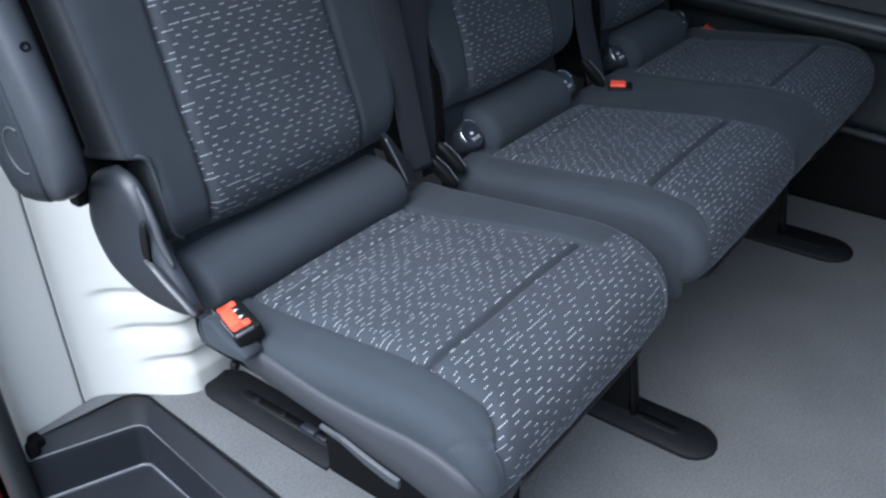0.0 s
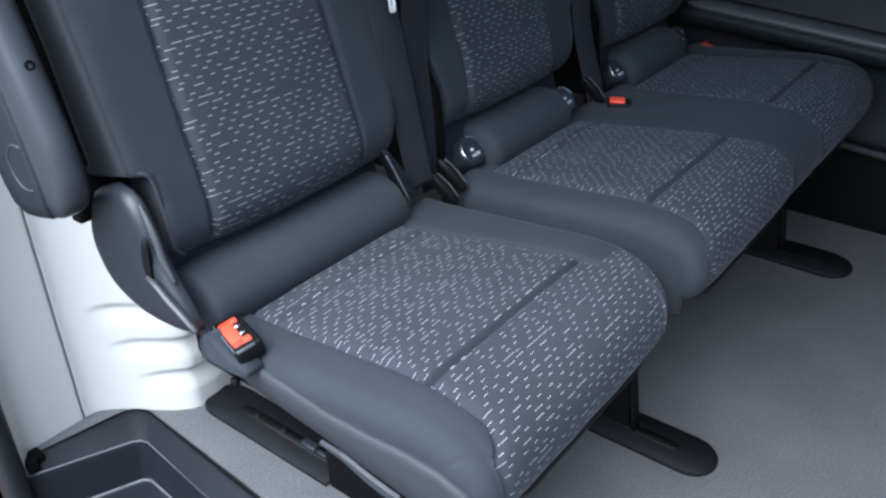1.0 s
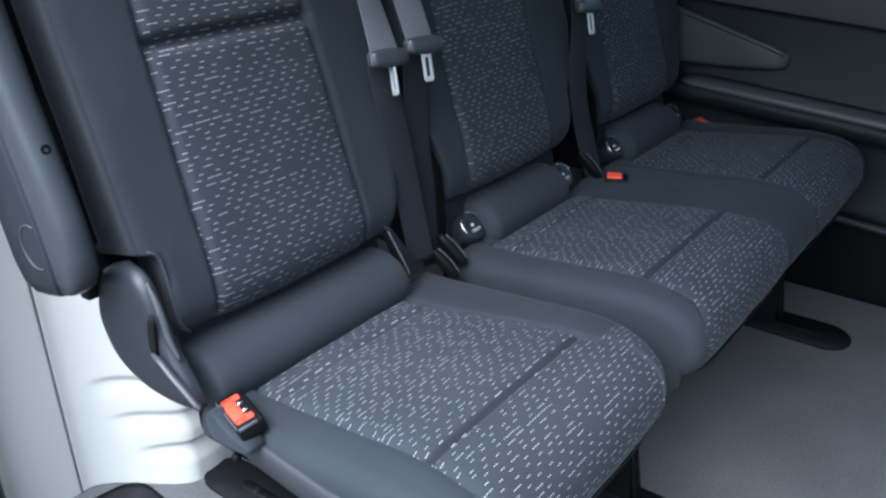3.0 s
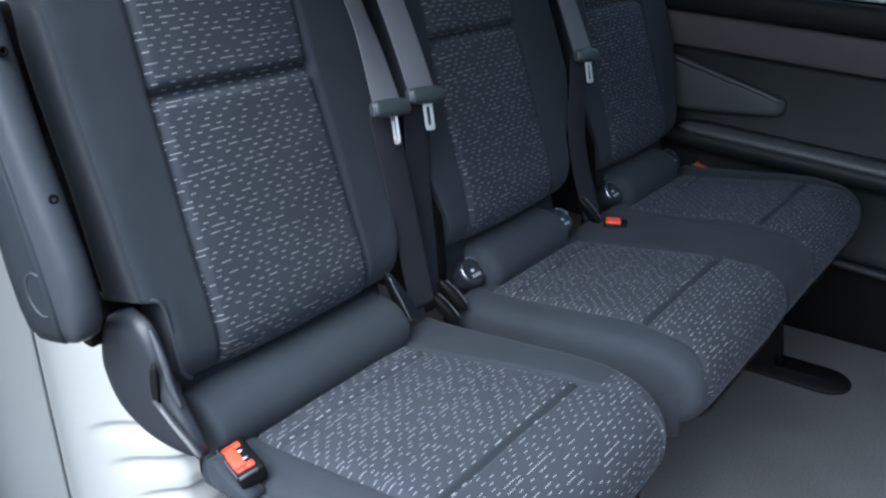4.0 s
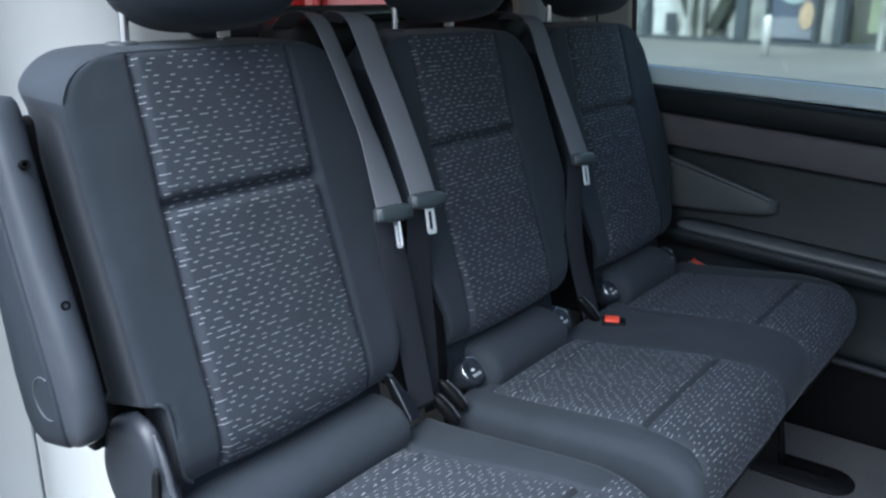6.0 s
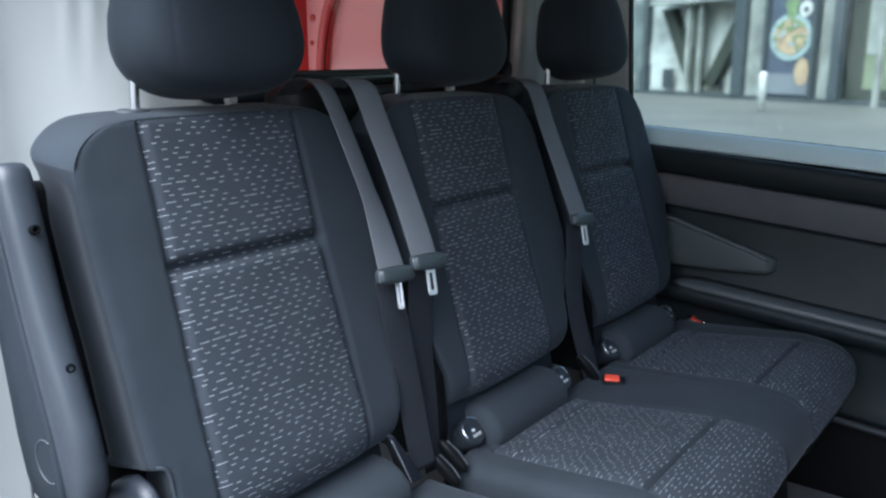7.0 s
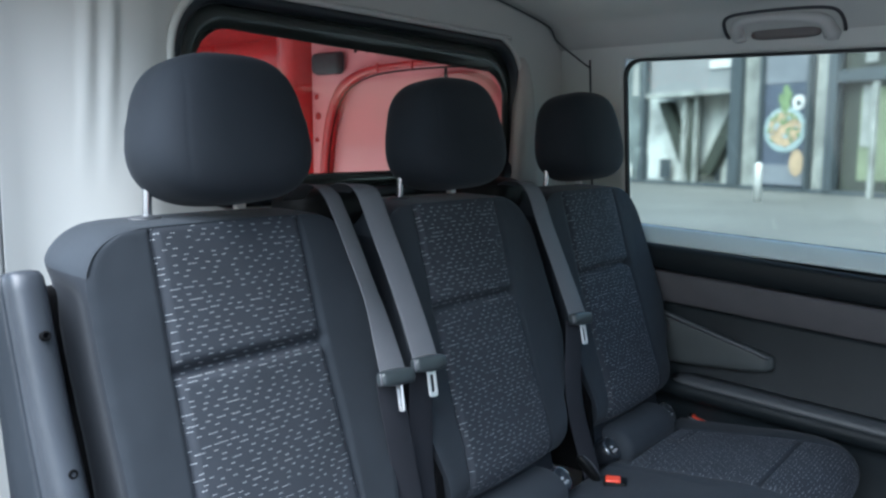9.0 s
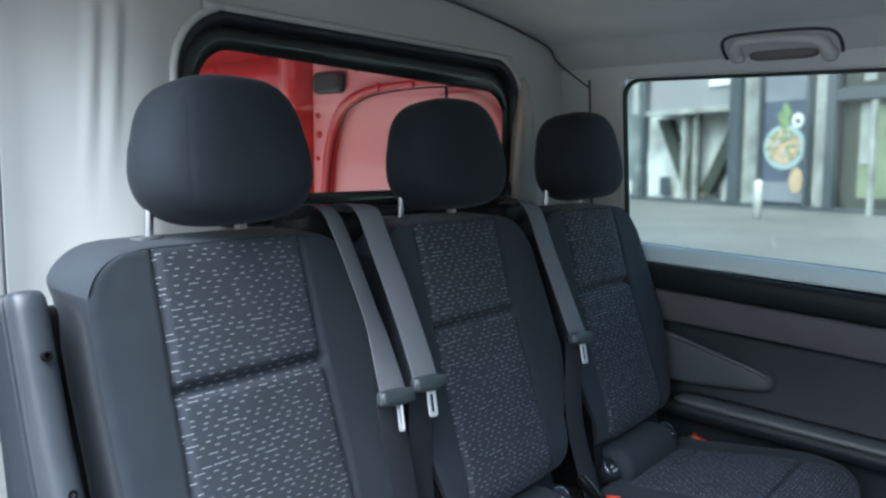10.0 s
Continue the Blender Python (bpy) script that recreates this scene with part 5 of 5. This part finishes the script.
def buckle(x, y, z, rx, ry, rz, label, deep=0.05, wide=1.0, small=False):
    b = empty("belt_buckle", x, y, z)
    tagged(b, label, "belt buckle", "belt buckles")
    m = pose(0, 0, 0, rx, ry, rz) @ Matrix.Diagonal((wide, 1.0, 1.0, 1.0))
    if small:
        part("housing", turned(box(-0.0150, 0.0150, -0.024, 0.022, -0.03, 0.003, 0.004, 3), m), M_BLACK, b, "black plastic buckle housing")
        part("button", turned(box(-0.0105, 0.0105, -0.012, 0.018, 0.001, 0.0075, 0.003, 3), m), M_RED, b, "orange-red release button")
        return b
    part("housing", turned(box(-0.0200, 0.0215, -0.0345, 0.0345, -deep, 0.0075, 0.004, 3), m), M_BLACK, b, "black plastic buckle housing")
    part("button", turned(join_geo(box(-0.0165, 0.003, -0.026, 0.026, 0.002, 0.010, 0.003), box(-0.0165, 0.0125, -0.026, -0.0155, 0.002, 0.010, 0.003), box(-0.0165, 0.0125, 0.0155, 0.026, 0.002, 0.010, 0.003)), m), M_RED, b, "orange-red release button")
    part("latch", turned(join_geo(box(0.002, 0.0105, -0.010, -0.005, 0.0, 0.010, 0.001), box(0.002, 0.0105, 0.005, 0.010, 0.0, 0.010, 0.001)), m), M_CHROME, b, "small bright latch")
    part("rim", turned(join_geo(box(-0.0205, -0.0188, -0.031, 0.031, 0.0045, 0.0085, 0.0006), box(-0.018, 0.010, -0.0348, -0.0332, 0.0045, 0.0085, 0.0006)), m), M_EDGE, b, "thin paler rim line")
    if deep > 0.04:
        part("stalk", turned(box(-0.014, 0.014, -0.022, 0.022, -0.085, -0.045, 0.004), m), M_PLASTIC, b, "dark buckle stalk")
    return b


buckle(-0.2035, 0.230, 0.4320, 0, -12, -17, "red-buttoned black seat belt buckle at the cushion's outer edge", 0.014, 0.80)
buckle(0.762, 0.246, 0.424, 0, -10, 26, "red-buttoned black seat belt buckle between two seats", small=True)
buckle(1.312, 0.275, 0.392, 20, 0, 10, "red-buttoned black seat belt buckle beside the far door")
flap = empty("seat_side_flap", 0.195, 0.31, 0.43)
tagged(flap, "dark plastic flap beside the seat hinge", "seat flap")
part("panel", under(flap, loft([[(0.150, 0.312, 0.512), (0.156, 0.309, 0.514), (0.168, 0.36, 0.516)], [(0.160, 0.296, 0.470), (0.192, 0.304, 0.462), (0.200, 0.36, 0.46)], [(0.170, 0.288, 0.438), (0.212, 0.300, 0.425), (0.214, 0.36, 0.425)]])), M_PLASTIC, flap, smooth=False)
part("edge", under(flap, tube([(0.151, 0.310, 0.510), (0.160, 0.295, 0.472), (0.170, 0.286, 0.438)], 0.0013, 14, 8)), M_EDGE, flap, "thin paler edge line")


def sheath(x, y, z, label):
    """A black belt-end sheath standing in the gap between two seats."""
    b = empty("belt_end_sheath", x, y, z)
    tagged(b, label, "belt anchor", "belt anchors")
    m = pose(0, 0, 0, -35, -22, 0)
    part("sleeve", turned(superquad((0, 0, 0), (0.0085, 0.012, 0.034), 0.8, 0.7, 20, 16), m), M_BLACK, b, "black plastic sleeve")
    part("edge", turned(tube([(0.006, -0.0085, 0.026), (0.0082, -0.0095, 0.0), (0.006, -0.0085, -0.026)], 0.0009, 14, 6), m), M_EDGE, b, "paler edge")
    return b


sheath(0.288, 0.298, 0.432, "black belt sheath beside the middle seat cushion")
sheath(0.270, 0.300, 0.414, "black belt sheath between the cushions by the door seat")
sheath(0.752, 0.300, 0.440, "black belt sheath beside the far seat cushion")

# ================= grab handle =================
gh = empty("grab_handle", 1.30, 0.135, 1.386)
tagged(gh, "light grey folding grab handle above the side window", "grab handle")


def lifted(parent, geo):
    """As under(), six millimetres higher."""
    return shift_geo(under(parent, geo), 0, 0, 0.006)


part("bar", lifted(gh, tube([(1.300, 0.216, 1.352), (1.272, 0.2145, 1.360), (1.256, 0.206, 1.3745), (1.250, 0.178, 1.3805), (1.248, 0.112, 1.3800), (1.250, 0.046, 1.3745), (1.256, 0.020, 1.3665), (1.272, 0.012, 1.352), (1.300, 0.010, 1.343)], lambda t: 0.0120 + 0.007 * abs(2 * t - 1) ** 3, 60, 14)), M_HANDLE, gh)
# the shadow gap round the mounting, drawn as a dark tube
part("shadow_gap", under(gh, tube([(x, y, ceiling_point(x, y)[2] - 0.001) for x, y in ((1.298, 0.241), (1.276, 0.243), (1.252, 0.238), (1.238, 0.218), (1.233, 0.178), (1.231, 0.112), (1.233, 0.046), (1.240, 0.002), (1.255, -0.014), (1.278, -0.018), (1.298, -0.016))], 0.0042, 70, 10)), M_PLASTIC_MID, gh, "dark tube painted as the shadow gap round the mounting")
# the recess's shade is in the darker colour of this body
part("recess", lifted(gh, superquad((1.304, 0.110, 1.358), (0.022, 0.078, 0.021), 0.4, 0.4, 28, 14)), M_RECESS, gh, "shaded recess behind the bar")
for my, mz in ((0.214, 1.350), (0.010, 1.341)):
    part("mount", lifted(gh, superquad((1.293, my, mz), (0.016, 0.016, 0.015), 0.6, 0.6, 20, 12)), M_HANDLE, gh)

# ================= outside =================
M_PAVE = plain("paving", (0.066, 0.068, 0.063), 0.7, vary=0.2, scale=0.4)
M_FRAME = plain("facade_frame", (0.034, 0.043, 0.050), 0.5, vary=0.1, scale=1)
M_CONCRETE = plain("pale_concrete", (0.240, 0.248, 0.240), 0.8, vary=0.12, scale=0.8)
M_PANEL = plain("pale_panel", (0.176, 0.188, 0.180), 0.6, vary=0.38, scale=1.3)
M_POSTER = plain("poster_ground", (0.046, 0.056, 0.080), 0.5, vary=0.2, scale=1)
M_WHITE = plain("white_post", (0.400, 0.408, 0.400), 0.5, vary=0.04)
M_TEAL = plain("poster_bowl", (0.208, 0.264, 0.272), 0.5, vary=0.05)
M_LEAF = plain("poster_green", (0.112, 0.160, 0.080), 0.6, vary=0.3, scale=3)
M_ORANGE = plain("poster_orange", (0.272, 0.208, 0.136), 0.6, vary=0.3, scale=4)
M_LILAC = plain("poster_lilac", (0.110, 0.120, 0.138), 0.6, vary=0.15, scale=1)
M_SHOP = plain("dim_shop_interior", (0.128, 0.152, 0.152), 0.7, vary=0.5, scale=0.6)
M_DARKCOL = plain("dark_column", (0.022, 0.028, 0.021), 0.6, vary=0.2)
M_BRIGHT = plain("glass_reflection_tone", (0.400, 0.424, 0.408), 0.5, vary=0.35, scale=0.9)
M_UPPER = plain("upper_panel", (0.150, 0.158, 0.164), 0.6, vary=0.10, scale=0.5)
M_OLIVE = plain("olive_panel", (0.120, 0.145, 0.090), 0.7, vary=0.2, scale=1)

ground = part("ground", ([(-300, -300, -0.55), (300, -300, -0.55), (300, 300, -0.55), (-300, 300, -0.55)], [(0, 1, 2, 3)]), M_PAVE, smooth=False)
tagged(ground, "grey paved forecourt", "ground", kind="structure")

FACADE = Matrix.Translation((33.391, 14.904, -0.55)) @ pose(0, 0, 0, 0, 0, -115.26)


def facade_box(u0, u1, z0, z1, v0, v1, bevel=0.01):
    return turned(box(u0, u1, v0, v1, z0 + 0.0, z1, bevel, 1), FACADE)


house = new("shop_building")
tagged(house, "glass-fronted shop building with dark frames", "building")


def wall_piece(name, u0, u1, z0, z1, v0, v1, mat, label=""):
    return part(name, facade_box(u0, u1, z0, z1, v0, v1), mat, house, label, smooth=False)


wall_piece("interior", -14, 26, 0, 8.2, 3.0, 3.2, M_SHOP, "dim shop interior")
wall_piece("slab", -14, 26, 8.2, 10, -0.2, 3.2, M_CONCRETE, "pale upper storey")
for u0, u1 in ((-7.2, -6.9), (-3.6, -3.3), (-0.22, 0.0), (4.88, 5.41), (6.30, 6.44), (8.37, 8.48), (9.19, 9.54), (12.6, 12.9), (16.0, 16.3)):
    wall_piece("mullion", u0, u1, 0.1, 8.2, -0.15, 0.15, M_FRAME, "dark facade mullion")
wall_piece("plinth", -14, 26, 0, 0.14, -0.1, 0.2, M_FRAME, "dark base rail")
wall_piece("beam", -0.2, 5.0, 3.62, 3.82, -0.05, 0.2, M_PANEL, "pale cross beam")
for u0, u1 in ((1.87, 2.05), (2.55, 2.72)):
    wall_piece("post", u0, u1, 0, 3.7, 0.3, 0.5, M_PANEL, "pale vertical post")
wall_piece("panel", 5.41, 6.30, 0.14, 8.2, 0.1, 0.2, M_PANEL, "pale side panel")
wall_piece("panel", 8.48, 9.19, 0.14, 8.2, 0.2, 0.3, M_PANEL, "pale side panel")
wall_piece("panel", 0.0, 4.88, 3.8, 8.2, 0.2, 0.3, M_UPPER, "smooth grey upper panel")
# the glass's sky reflection, put in as a pale panel
wall_piece("panel", -1.1, 4.88, 0.1, 3.7, 1.15, 1.25, M_BRIGHT, "pale panel painted for the sky mirrored in the glass")
for a, b in (((0.25, 3.5), (1.95, 0.4)), ((4.70, 3.5), (2.85, 0.4))):
    w = 0.32
    part("slanted_column", turned(loft([[(u - w, v, z), (u + w, v, z)] + [(u + w, v + 0.4, z), (u - w, v + 0.4, z)] for (u, z), v in ((a, 0.7), (b, 0.7))]), FACADE), M_DARKCOL, house, "dark slanted column", smooth=False)
wall_piece("column", 2.08, 2.52, 0, 3.62, 0.5, 0.8, M_DARKCOL, "dark column between the pale posts")
wall_piece("lamp_panel", 3.5, 4.86, 4.62, 4.95, 0.12, 0.18, M_WHITE, "white strip behind the upper glass")
wall_piece("door_glass", 9.54, 12.6, 0.14, 8.2, 0.30, 0.32, M_DARKCOL, "dark glazing of the shop door")
# reflections in the door glass, painted as pale strips
wall_piece("reflection_strip", 10.28, 10.62, 1.6, 3.6, 0.20, 0.22, M_PANEL, "pale strip painted as a reflection in the glass")
wall_piece("reflection_strip", 10.30, 10.75, 4.3, 5.6, 0.20, 0.22, M_PANEL, "pale strip painted as a reflection in the glass")
wall_piece("canopy_edge", 10.9, 15.0, 5.2, 8.2, -0.3, -0.18, M_UPPER, "pale canopy edge")
wall_piece("transom", 9.54, 12.6, 3.7, 4.1, -0.1, 0.1, M_FRAME, "dark door transom")
wall_piece("olive_panel", 10.20, 11.6, 0.5, 3.5, 0.24, 0.26, M_OLIVE, "green panel behind the glass")
# made-up random panels imitate the glass's mottled reflections and clutter
shop_rng = random.Random(4)
for k in range(46):
    u0, z0 = shop_rng.uniform(-5.0, 16.0), shop_rng.choice((0.2, 0.2, 1.2, 2.2, 3.9, 5.2))
    if 6.3 < u0 < 8.5 or 5.2 < u0 < 6.3:
        continue
    wall_piece("glass_mottle", u0, u0 + shop_rng.uniform(0.15, 0.9), z0, z0 + shop_rng.uniform(0.3, 1.4), 0.9 + 0.012 * k, 0.91 + 0.012 * k, shop_rng.choice((M_FRAME, M_SHOP, M_DARKCOL, M_BRIGHT, M_BRIGHT, M_CONCRETE, M_OLIVE)), "random panel for reflections and clutter in the glass")
wall_piece("pale_pole", 11.2, 11.36, 0, 3.6, -0.6, -0.45, M_PANEL, "pale slim pole")

poster = new("poster")
tagged(poster, "tall food poster with a salad bowl in a shop window", "poster")


def poster_disc(name, u, z, ru, rz, v, mat, label):
    ring = [(u + ru * math.cos(a), z + rz * math.sin(a)) for a in np.linspace(0, 2 * math.pi, 28, endpoint=False)]
    return part(name, turned(loft([[(x, v + 0.01, y) for x, y in ring], [(x, v, y) for x, y in ring]]), FACADE), mat, poster, label, smooth=False)


part("sheet", facade_box(6.44, 8.37, 0.2, 8.1, 0.02, 0.05), M_POSTER, poster, "dark printed sheet", smooth=False)
part("header", facade_box(6.46, 8.35, 3.82, 8.0, -0.0, 0.015), M_LILAC, poster, "pale printed top", smooth=False)
part("footer", facade_box(6.46, 8.35, 0.25, 0.95, -0.0, 0.015), M_LILAC, poster, "lilac printed foot", smooth=False)
poster_disc("bowl", 7.42, 2.20, 0.90, 0.80, -0.02, M_TEAL, "pale teal bowl")
poster_disc("salad", 7.42, 2.22, 0.70, 0.60, -0.04, M_ORANGE, "orange and green salad")
salad_rng = random.Random(9)
for k in range(44):
    a, q = salad_rng.uniform(0, 6.28), 0.62 * math.sqrt(salad_rng.random())
    r = salad_rng.uniform(0.05, 0.11)
    poster_disc("leaf", 7.42 + q * 1.1 * math.cos(a), 2.22 + q * math.sin(a), r, r * 0.8, -0.05 - 0.0006 * k, salad_rng.choice((M_LEAF, M_LEAF, M_ORANGE, M_TEAL, M_OLIVE, M_CONCRETE)), "")
poster_disc("egg", 7.97, 3.13, 0.26, 0.26, -0.03, M_WHITE, "white egg half")
for hu, hz, hr in ((7.40, 3.05, 0.22), (7.25, 3.30, 0.15), (7.52, 3.38, 0.17), (7.42, 3.60, 0.14)):
    poster_disc("herb", hu, hz, hr, hr * 1.15, -0.03 - 0.002 * hr, M_LEAF, "green herb sprig")
poster_disc("yolk", 7.99, 3.10, 0.10, 0.10, -0.045, M_FRAME, "dark middle of the egg half")
poster_disc("bread", 8.0, 1.03, 0.30, 0.46, -0.03, M_ORANGE, "pale bread")

bollard = part("bollard", loft([[(24.318 + r * math.cos(a), 7.22 + r * math.sin(a), z) for a in np.linspace(0, 2 * math.pi, 20, endpoint=False)] for r, z in ((0.11, -0.55), (0.11, 0.50), (0.10, 0.55), (0.05, 0.58))]), M_WHITE)
tagged(bollard, "white steel bollard on the forecourt", "bollard")
